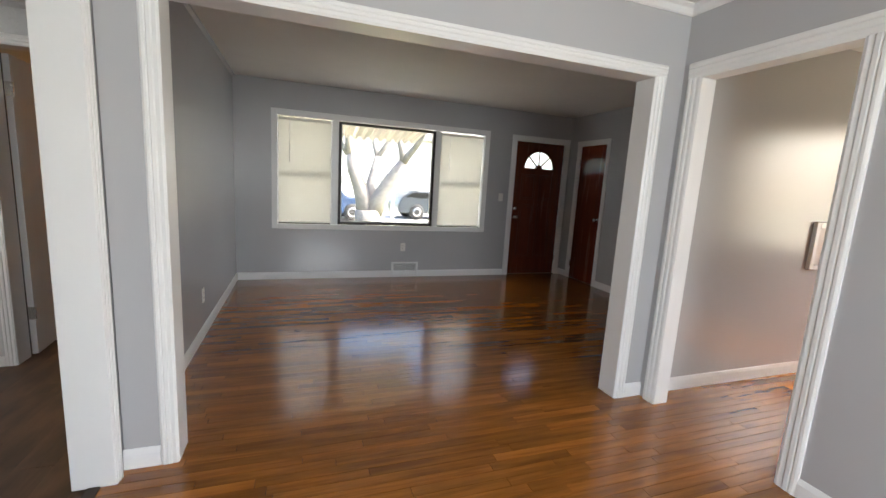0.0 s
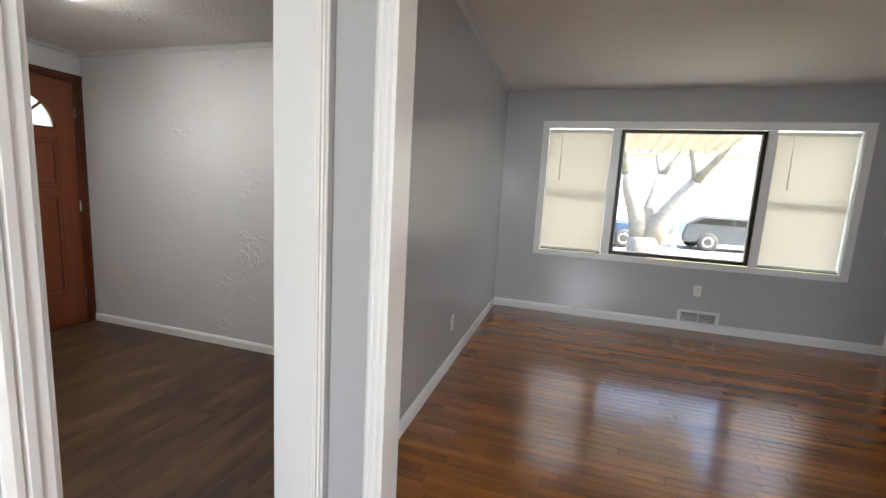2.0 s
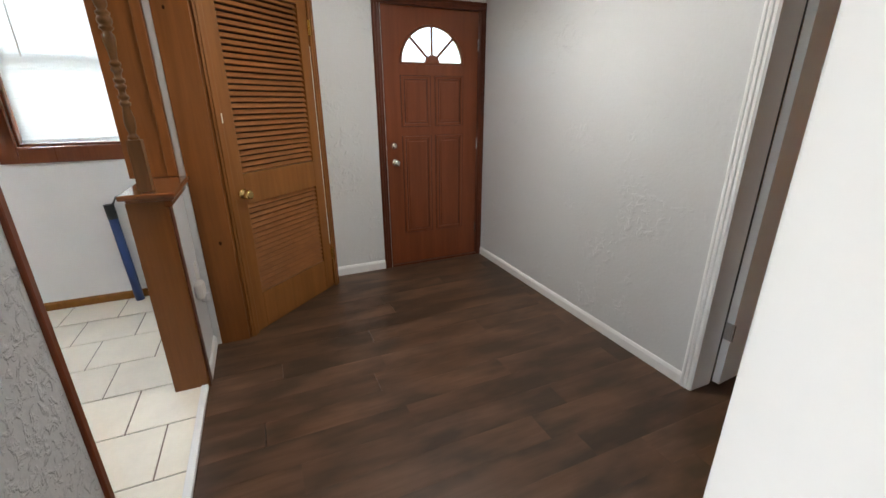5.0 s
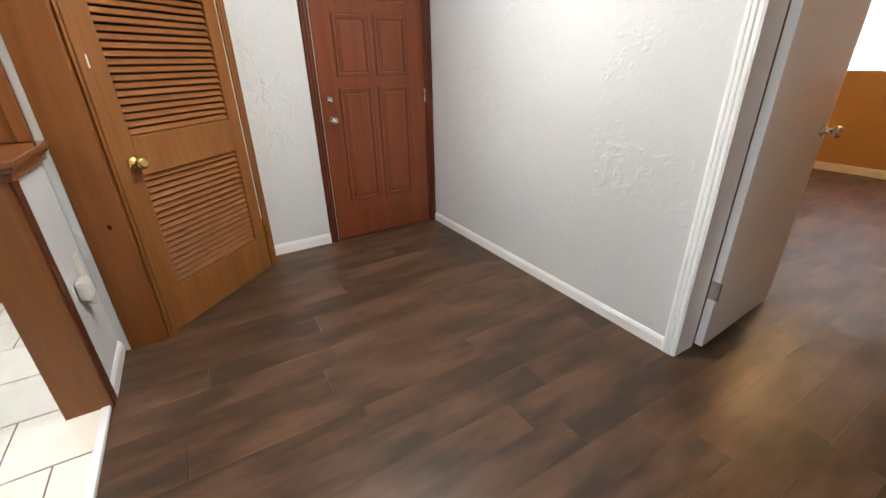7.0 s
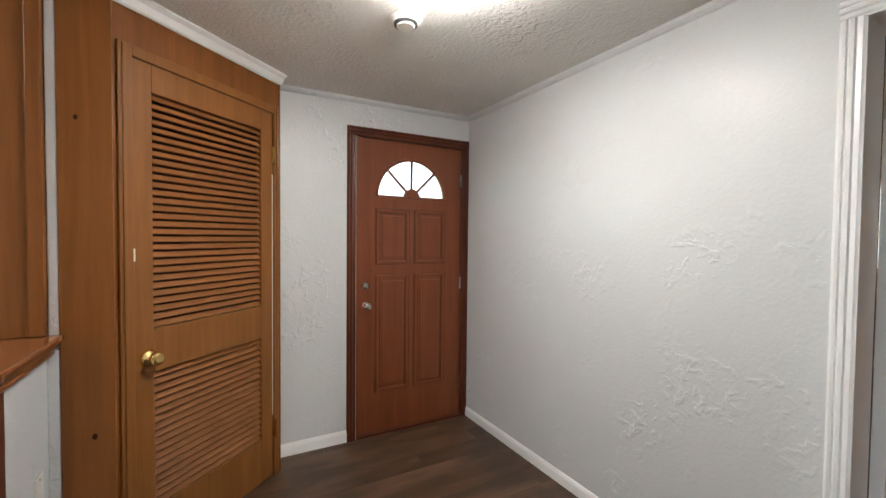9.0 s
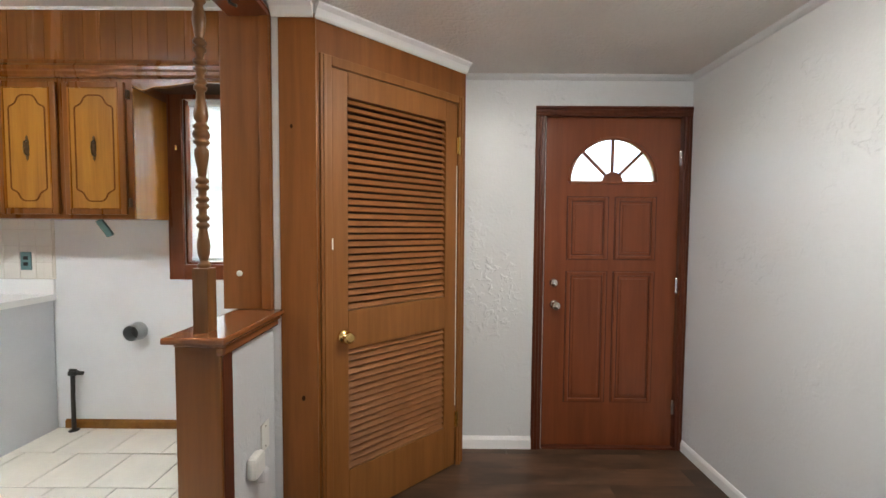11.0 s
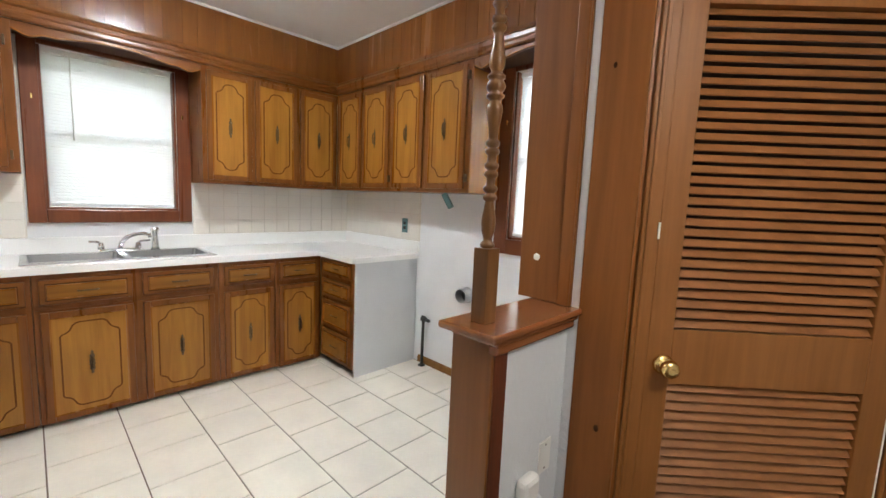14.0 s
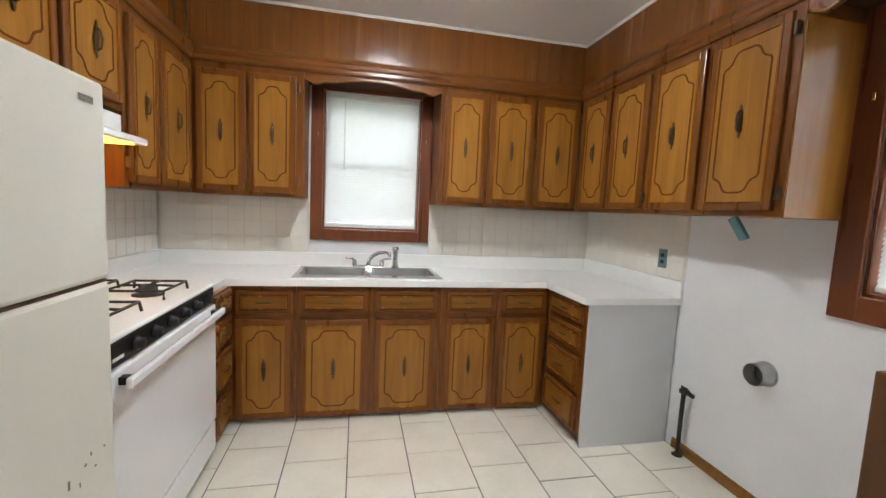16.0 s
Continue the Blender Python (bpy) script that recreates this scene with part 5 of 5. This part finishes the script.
part("riser", tube([(0, 0, 0), (0, 0, 0.2), (0, 0.003, 0.38)], 0.0125, 10), PIPE, gp)
part("valve", boxes((-0.018, -0.018, 0.375, 0.018, 0.035, 0.405), bevel=0.006), PIPE, gp)
part("outlet_stub", tube([(0, 0.03, 0.39), (0, 0.07, 0.39)], 0.013, 10), PIPE, gp)
part("valve_key", boxes((-0.004, -0.02, 0.405, 0.004, 0.03, 0.418), bevel=0.002), PIPE, gp)
part("floor_flange", lathe([(0.03, 0), (0.03, 0.006), (0.015, 0.012)], 16), PIPE, gp)
ub = single("under_cabinet_bracket", boxes((-0.026, -0.035, -0.11, 0.026, 0.0, 0.0), bevel=0.006), TEAL, "teal folded metal bracket under the wall cabinet", "bracket", pose(-3.74, 0.20, 1.408, 30, 0, 30))
bt = thing("blue_tube", pose(-3.955, 0.955, 0), "blue tube with black top leaning on the wall", "tube")
part("shaft", tube([(0.012, 0, 0), (0.0, -0.03, 0.62)], 0.028, 12), BLUE, bt)
part("black_top", tube([(0.0, -0.03, 0.62), (-0.001, -0.035, 0.72)], 0.03, 12), BLACK, bt)
part("wire", tube([(0.0, -0.02, 0.70), (0.005, 0.02, 0.77), (0.0, 0.12, 0.80), (-0.01, 0.25, 0.80)], 0.006, 6), RUBBER, bt)

# gas range
rg = thing("gas_range", pose(-1.372, 0.435, 0, 0, 0, -90), "white gas range with black control panel and oven door", "range")
RW = 0.945
part("body", boxes((0, 0.03, 0.06, RW, 0.635, 0.93), bevel=0.004), ENAMEL, rg)
part("cooktop", boxes((0, -0.002, 0.93, RW, 0.635, 0.948), bevel=0.008), COUNTER, rg, "cream enamel cooktop")
part("control_panel", boxes((0.004, 0.0, 0.853, RW - 0.004, 0.06, 0.928), bevel=0.004), BLACK, rg, "glossy black control panel")
for k in range(6):
    kb = part("control_knob", lathe([(0.024, 0), (0.024, 0.01), (0.019, 0.014), (0.017, 0.028), (0.004, 0.03)], 16, pose(0.18 + k * 0.128, 0.0, 0.892, 90)), BLACK, rg)
part("badge", boxes((0.05, -0.003, 0.872, 0.11, 0.001, 0.882)), PLATE, rg, "plain pale badge bar")
part("oven_door", boxes((0.008, -0.012, 0.235, RW - 0.008, 0.03, 0.845), bevel=0.008), ENAMEL, rg)
part("oven_handle", boxes((0.03, -0.062, 0.795, RW - 0.03, -0.042, 0.832), bevel=0.008), ENAMEL, rg)
for x in (0.07, RW - 0.07):
    part("handle_post", boxes((x - 0.015, -0.05, 0.80, x + 0.015, -0.01, 0.825), bevel=0.003), BLACK, rg)
part("bottom_drawer", boxes((0.008, -0.008, 0.07, RW - 0.008, 0.03, 0.225), bevel=0.008), ENAMEL, rg)
part("plinth", boxes((0.02, 0.05, 0.0, RW - 0.02, 0.6, 0.06)), BLACK, rg)
for gx in (0.20, 0.62):
    for gy in (0.17, 0.45):
        part("burner", lathe([(0.06, 0.948), (0.06, 0.953), (0.035, 0.955), (0.035, 0.991), (0.03, 0.973), (0.005, 0.974)], 20, pose(gx + 0.04, gy, 0)), IRON, rg)
        gb = []
        c = (gx + 0.04, gy)
        bm = bmesh.new()
        bars = [[(c[0] - 0.12, c[1] - 0.11, 0.953), (c[0] - 0.115, c[1] - 0.105, 0.988), (c[0] + 0.115, c[1] - 0.105, 0.988), (c[0] + 0.12, c[1] - 0.11, 0.953)],
                [(c[0] - 0.12, c[1] + 0.11, 0.953), (c[0] - 0.115, c[1] + 0.105, 0.988), (c[0] + 0.115, c[1] + 0.105, 0.988), (c[0] + 0.12, c[1] + 0.11, 0.953)],
                [(c[0] - 0.115, c[1] - 0.105, 0.988), (c[0] - 0.115, c[1] + 0.105, 0.988)], [(c[0] + 0.115, c[1] - 0.105, 0.988), (c[0] + 0.115, c[1] + 0.105, 0.988)],
                [(c[0], c[1] - 0.105, 0.988), (c[0], c[1] - 0.03, 0.991)], [(c[0], c[1] + 0.105, 0.988), (c[0], c[1] + 0.03, 0.991)],
                [(c[0] - 0.115, c[1], 0.988), (c[0] - 0.03, c[1], 0.991)], [(c[0] + 0.115, c[1], 0.988), (c[0] + 0.03, c[1], 0.991)]]
        for b_ in bars:
            t_ = tube(b_, 0.0055, 6)
            me = bpy.data.meshes.new("tmp")
            t_.to_mesh(me)
            t_.free()
            bm.from_mesh(me)
            bpy.data.meshes.remove(me)
        part("grate", bm, IRON, rg, "black cast iron grate")
# range hood
hd = thing("range_hood", pose(-0.725, 0.43, 1.588, 0, 0, -90), "white range hood with lit amber lens", "range hood")
part("box", boxes((0, -0.33, 0.028, 0.785, 0, 0.13), bevel=0.004), ENAMEL, hd)
part("lip", boxes((-0.005, -0.43, 0.005, 0.79, -0.0, 0.034), bevel=0.006), ENAMEL, hd)
part("lamp_lens", boxes((0.44, -0.40, 0.0, 0.74, -0.12, 0.006)), HOODLAMP, hd, "glowing amber hood lens")

# refrigerator
fr = thing("refrigerator", pose(-1.42, 1.25, 0, 0, 0, -90), "almond top-freezer refrigerator with scuffed lower door", "refrigerator")
FW = 0.755
part("cabinet", boxes((0.004, 0.055, 0.03, FW - 0.004, 0.675, 1.647), bevel=0.01), FRIDGE, fr)
part("freezer_door", boxes((0, -0.012, 1.151, FW, 0.045, 1.654), bevel=0.012), FRIDGE, fr)
part("fridge_door", boxes((0, -0.012, 0.08, FW, 0.045, 1.143), bevel=0.012), FRIDGE, fr)
part("gasket", boxes((0.012, 0.045, 0.085, FW - 0.012, 0.056, 1.647)), RUBBER, fr)
part("gap_strip", boxes((0.004, -0.004, 1.143, FW - 0.004, 0.05, 1.151)), BRONZE, fr)
part("kick_grille", boxes((0.02, 0.02, 0.0, FW - 0.02, 0.06, 0.075), bevel=0.003), BLACK, fr)
part("badge", boxes((FW - 0.11, -0.0155, 1.59, FW - 0.055, -0.0115, 1.607), bevel=0.001), STEEL, fr, "small steel badge")
# dark strip stands in for the shadow gap beside the doors
part("side_gap_shade", boxes((FW - 0.006, 0.012, 0.085, FW + 0.004, 0.044, 1.648)), RUBBER, fr)
for k, (sx, sz, sw, sh) in enumerate(((0.56, 0.68, 0.006, 0.022), (0.62, 0.70, 0.008, 0.006), (0.645, 0.715, 0.004, 0.008), (0.66, 0.675, 0.006, 0.005), (0.70, 0.705, 0.004, 0.006), (0.60, 0.66, 0.003, 0.012))):
    part("scuff", boxes((sx, -0.0135, sz, sx + sw, -0.0118, sz + sh)), SCUFF, fr)

# ---- outdoors, seen through the front window ----
LAWN = plain("dry_lawn", (0.16, 0.17, 0.07), 0.95, var=0.35, scale=0.8, fine=30)
CONC = plain("pale_concrete", (0.48, 0.46, 0.42), 0.85, var=0.12, scale=0.9, fine=40)
ASPH = plain("grey_asphalt", (0.09, 0.09, 0.09), 0.9, var=0.2, scale=1.2)
BARK = plain("pale_bark", (0.24, 0.22, 0.20), 0.9, var=0.35, scale=9, fine=40, bump=0.01)
LEAF = plain("spring_leaf", (0.10, 0.15, 0.05), 0.6, var=0.3)
CARBLUE = plain("dark_blue_car_paint", (0.03, 0.06, 0.14), 0.2, 0.2, coat=0.6)
CARGREY = plain("dark_grey_car_paint", (0.06, 0.07, 0.09), 0.22, 0.3, coat=0.6)
SIDING = plain("white_siding", (0.78, 0.77, 0.74), 0.6, var=0.06)
ROOFING = plain("pale_shingles", (0.5, 0.48, 0.45), 0.9, var=0.2)
AWN = plain("cream_awning_metal", (0.42, 0.39, 0.33), 0.4, var=0.05)
structure("ground", boxes((-400, -400, -0.75, 400, 600, -0.40)), LAWN, "dry lawn reaching to the horizon", "ground")
structure("porch", boxes((-0.5, 6.171, -0.39, 5.6, 8.3, -0.06), bevel=0.01), CONC, "pale concrete porch slab", "porch")
structure("driveway", boxes((-1, 16.2, -0.397, 30, 22.5, -0.375)), CONC, "pale concrete driveway", "pavement")
structure("road", boxes((-200, 24, -0.397, 200, 31, -0.385)), ASPH, "grey asphalt road", "road")
aw = thing("porch_awning", pose(0, 0, 0), "cream corrugated metal porch awning on a post", "awning")
bm = bmesh.new()
x, rows = -0.6, []
while x < 2.15:
    for dx, dz in ((0, 0), (0.05, 0), (0.075, -0.055), (0.125, -0.055), (0.15, 0)):
        rows.append((x + dx, dz))
    x += 0.15
near = [bm.verts.new((px, 6.175, 2.42 + dz)) for px, dz in rows]
far = [bm.verts.new((px, 8.05, 2.11 + dz)) for px, dz in rows]
for i in range(len(rows) - 1):
    bm.faces.new((near[i], near[i + 1], far[i + 1], far[i]))
bmesh.ops.solidify(bm, geom=bm.faces[:], thickness=0.004)
part("sheet", bm, AWN, aw)
part("front_beam", boxes((-0.6, 8.0, 2.11, 2.2, 8.04, 2.16), bevel=0.004), AWN, aw)
part("post", boxes((-0.56, 7.96, -0.06, -0.49, 8.03, 2.1), bevel=0.004), AWN, aw)
gpst = single("white_post", boxes((-0.06, -0.06, -0.385, 0.06, 0.06, 0.95), (-0.075, -0.075, 0.95, 0.075, 0.075, 1.0), bevel=0.01), SIDING, "white wooden yard post", "post", pose(3.6, 16.0, 0))

tr = thing("yard_tree", pose(2.35, 14.0, -0.40), "pale-barked forked yard tree with sparse leaves", "tree")


def limb(bm, p, d, length, r, depth, tips):
    pts, rad = [p], [r]
    for k in range(4):
        d = (d + Vector((random.uniform(-0.16, 0.16), random.uniform(-0.16, 0.16), random.uniform(-0.02, 0.14)))).normalized()
        p = p + d * length / 4
        pts.append(p)
        rad.append(r * (1 - 0.13 * (k + 1)))
    t_ = tube(pts, rad, 9 if depth > 1 else 6)
    me = bpy.data.meshes.new("tmp")
    t_.to_mesh(me)
    t_.free()
    bm.from_mesh(me)
    bpy.data.meshes.remove(me)
    if depth == 0:
        tips.append(p)
        return
    for k in range(random.choice((2, 3))):
        a = random.uniform(0, 6.28)
        side = Vector((math.cos(a), math.sin(a), 0.5)).normalized()
        limb(bm, p, (d * 0.75 + side * 0.65).normalized(), length * random.uniform(0.6, 0.8), rad[-1] * 0.75, depth - 1, tips)


bm, tips = bmesh.new(), []
trunk = tube([(0, 0, -0.05), (0.02, 0, 0.3), (0, 0, 0.75)], [0.52, 0.44, 0.42], 14)
part("trunk", trunk, BARK, tr)
for d_, r_ in (((-0.22, 0.05, 1), 0.30), ((0.40, 0.0, 1), 0.34), ((0.05, 0.3, 1), 0.24)):
    limb(bm, Vector((d_[0] * 0.3, 0, 0.6)), Vector(d_).normalized(), 2.0, r_, 3, tips)
part("limbs", bm, BARK, tr)
bm = bmesh.new()
for p in tips:
    for k in range(26):
        c = p + Vector((random.gauss(0, 0.4), random.gauss(0, 0.4), random.gauss(0, 0.3)))
        u = Vector((random.uniform(-1, 1), random.uniform(-1, 1), random.uniform(-1, 1))).normalized() * 0.05
        v_ = u.cross(Vector((random.uniform(-1, 1), random.uniform(-1, 1), random.uniform(-1, 1)))).normalized() * 0.025
        bm.faces.new([bm.verts.new(c + q) for q in (-u, v_, u, -v_)])
tagged(part("crown", bm, LEAF, tr, "sparse small green leaves"), kind="stuff")


def parked_car(name, m, paint, label, tall):
    c = thing(name, m, label, "car")
    z = 0.3
    body = [(-2.2, z), (2.2, z), (2.25, 0.62), (2.15, 0.88), (1.15, 0.98), (0.55, tall), (-1.6, tall + 0.02), (-2.12, 0.98), (-2.25, 0.6)]
    bm = slab(body, -0.88, 0.88)
    bmesh.ops.bevel(bm, geom=bm.edges[:], offset=0.06, segments=3, affect="EDGES")
    part("body", bm, paint, c)
    for s in (-1, 1):
        part("side_window", slab([(1.0, 1.0), (0.5, tall - 0.08), (-0.5, tall - 0.07), (-0.5, 1.0)], s * 0.885, s * 0.875), BLACK, c)
        part("side_window", slab([(-0.58, 1.0), (-0.58, tall - 0.07), (-1.5, tall - 0.06), (-1.95, 1.02)], s * 0.885, s * 0.875), BLACK, c)
        for x in (-1.35, 1.4):
            w_ = part("wheel", lathe([(0.2, -0.1), (0.33, -0.1), (0.35, -0.07), (0.35, 0.07), (0.33, 0.1), (0.2, 0.1)], 24, pose(0, 0, 0, 90)), RUBBER, c, m=pose(x, s * 0.82, 0.35))
            part("rim", lathe([(0.2, -0.09), (0.19, -0.105), (0.05, -0.09), (0.05, 0.09), (0.19, 0.105), (0.2, 0.09)], 20, pose(0, 0, 0, 90)), STEEL, w_)
        part("headlight", boxes((2.12, s * 0.5, 0.68, 2.24, s * 0.8, 0.8), bevel=0.02), CHROME, c)
    part("bumper", boxes((2.2, -0.85, 0.38, 2.3, 0.85, 0.55), bevel=0.03), RUBBER, c)
    return c


parked_car("parked_car", pose(0.7, 18.0, -0.375, 0, 0, 12), CARBLUE, "dark blue tall car parked on the driveway", 1.72)
parked_car("parked_car", pose(6.6, 19.6, -0.375, 0, 0, 4), CARGREY, "dark grey car parked on the driveway", 1.3)
hs = thing("house_across", pose(9.0, 38.0, -0.4), "white-sided house across the street", "house")
part("wall", boxes((-9, 0, 0, 9, 8, 5.6)), SIDING, hs)
part("roof", slab([(-9.6, 5.5), (9.6, 5.5), (7, 8.0), (-7, 8.0)], -0.6, 8.6), ROOFING, hs)
for x in (-6, -2, 5):
    wd = part("window", boxes((x, -0.05, 1.1, x + 1.4, 0.02, 2.4)), WHITE, hs)
    part("pane", boxes((x + 0.08, -0.06, 1.18, x + 1.32, -0.04, 2.32)), STEEL, wd)
part("door", boxes((1.6, -0.05, 0.1, 2.6, 0.02, 2.2)), WHITE, hs)

# ---- floor boards and tiles ----
# oak strips, running along x
rng = random.Random(5)
WID = 0.0572
plank_mesh = {}
rest = bmesh.new()
count = 0
rows = []
y = -2.0
while y < 6.0:
    x = -0.625 - rng.uniform(0, 0.9)
    while x < 5.4:
        ln = rng.choice((0.45, 0.6, 0.75, 0.9, 1.05, 1.2))
        a, b = max(x, -0.62), min(x + ln, 5.4)
        if b - a > 0.04:
            rows.append((a, b, y, ln if (a == x and b == x + ln) else None))
        x += ln
    y += WID
close = [r for r in rows if 1.55 < r[2] < 4.3 and -0.62 <= r[0] < 2.9][:300]
closeset = {(r[0], r[2]) for r in close}


def strip(bm, a, b, y0):
    g = 0.0005
    vs = [bm.verts.new(p) for p in ((a + g, y0 + g, -0.011), (b - g, y0 + g, -0.011), (b - g, y0 + WID - g, -0.011), (a + g, y0 + WID - g, -0.011), (a + 2 * g, y0 + 2 * g, 0), (b - 2 * g, y0 + 2 * g, 0), (b - 2 * g, y0 + WID - 2 * g, 0), (a + 2 * g, y0 + WID - 2 * g, 0))]
    for f in ((4, 5, 6, 7), (0, 1, 5, 4), (1, 2, 6, 5), (2, 3, 7, 6), (3, 0, 4, 7)):
        bm.faces.new([vs[i] for i in f])


for a, b, y0, full in rows:
    if (a, y0) in closeset:
        key = round(b - a, 3)
        if key not in plank_mesh:
            bm = bmesh.new()
            strip(bm, 0, b - a, 0)
            plank_mesh[key] = mesh_of("plank", bm, OAK)
        o = new("plank", plank_mesh[key])
        o.parent = floor_oak
        o.matrix_basis = pose(a, y0, 0)
    else:
        strip(rest, a, b, y0)
tagged(part("planks", rest, OAK_REST, floor_oak), kind="stuff")
# dark planks in hall and bedroom, running along y
vm = {}
x = -4.05
k = 0
while x < -0.63:
    w_ = min(0.152, -0.627 - x)
    y = 1.432 - rng.uniform(0, 1.1)
    while y < 8.45:
        a, b = max(y, 1.434), min(y + 1.22, 8.45)
        if b - a > 0.05:
            key = (round(b - a, 2), round(w_, 3))
            if key not in vm:
                g = 0.00015
                vm[key] = mesh_of("plank", boxes((g, g, -0.011, key[1] - g, key[0] - g, 0), bevel=0.0003), VINYL)
            o = new("plank", vm[key])
            o.parent = floor_dark
            o.matrix_basis = pose(x, a, -0.012)
        y += 1.22
    x += 0.152
structure("threshold_strip", boxes((-0.648, 1.582, -0.012, -0.60, 2.287, 0.007), bevel=0.003), JOINT, "dark floor transition strip in the doorway", "threshold")
structure("threshold_kitchen", boxes((-2.616, 1.476, -0.012, -1.441, 1.508, 0.010), bevel=0.004), WHITE, "pale metal edge strip between tile and plank", "threshold")
# kitchen floor tiles in running bond, columns along y
P, g = 0.325, 0.0032
tm = {}
i = -4
while -1.733 - i * P > -4.0:
    x1 = min(-1.733 - i * P, -0.722)
    x0 = max(-1.733 - (i + 1) * P, -3.998)
    y = -0.425 - (P / 2 if i % 2 else 0.0) - 4 * P
    while y < 1.47 and x1 - x0 > 0.02:
        a, b = max(y, -1.45), min(y + P, 1.478)
        if b - a > 0.02:
            key = (round(x1 - x0, 3), round(b - a, 3))
            if key not in tm:
                tm[key] = mesh_of("tile", boxes((g, g, -0.004, key[0] - g, key[1] - g, 0.001), bevel=0.0015), TILE)
            o = new("tile", tm[key])
            o.parent = floor_tile
            o.matrix_basis = pose(x0, a, random.uniform(-0.0006, 0.0006))
        y += P
    i += 1
# backsplash tiles
T, g = 0.108, 0.0013
sm_ = {}


def splash(parent, lo, hi, place):
    x = lo
    while x < hi - 0.01:
        w_ = round(min(T, hi - x), 3)
        z = 1.013
        while z < 1.40:
            h_ = round(min(T, 1.404 - z), 3)
            if h_ > 0.01:
                if (w_, h_) not in sm_:
                    sm_[(w_, h_)] = mesh_of("tile", boxes((g, -0.005, g, w_ - g, 0, h_ - g), bevel=0.0012), SPLASH)
                o = new("tile", sm_[(w_, h_)])
                o.parent = parent
                o.matrix_basis = place(x, z)
            z += T
        x += T


splash(splash_s, 0, 1.36, lambda x, z: pose(-2.637 - x, -1.448, z, 0, 0, 180))
splash(splash_s, 0, 0.98, lambda x, z: pose(-0.745 - x, -1.448, z, 0, 0, 180))
splash(splash_w, 0, 1.09, lambda x, z: pose(-3.996, -1.43 + x, z, 0, 0, 90))
splash(splash_e, 0, 0.93, lambda x, z: pose(-0.724, -0.50 - x, z, 0, 0, -90))
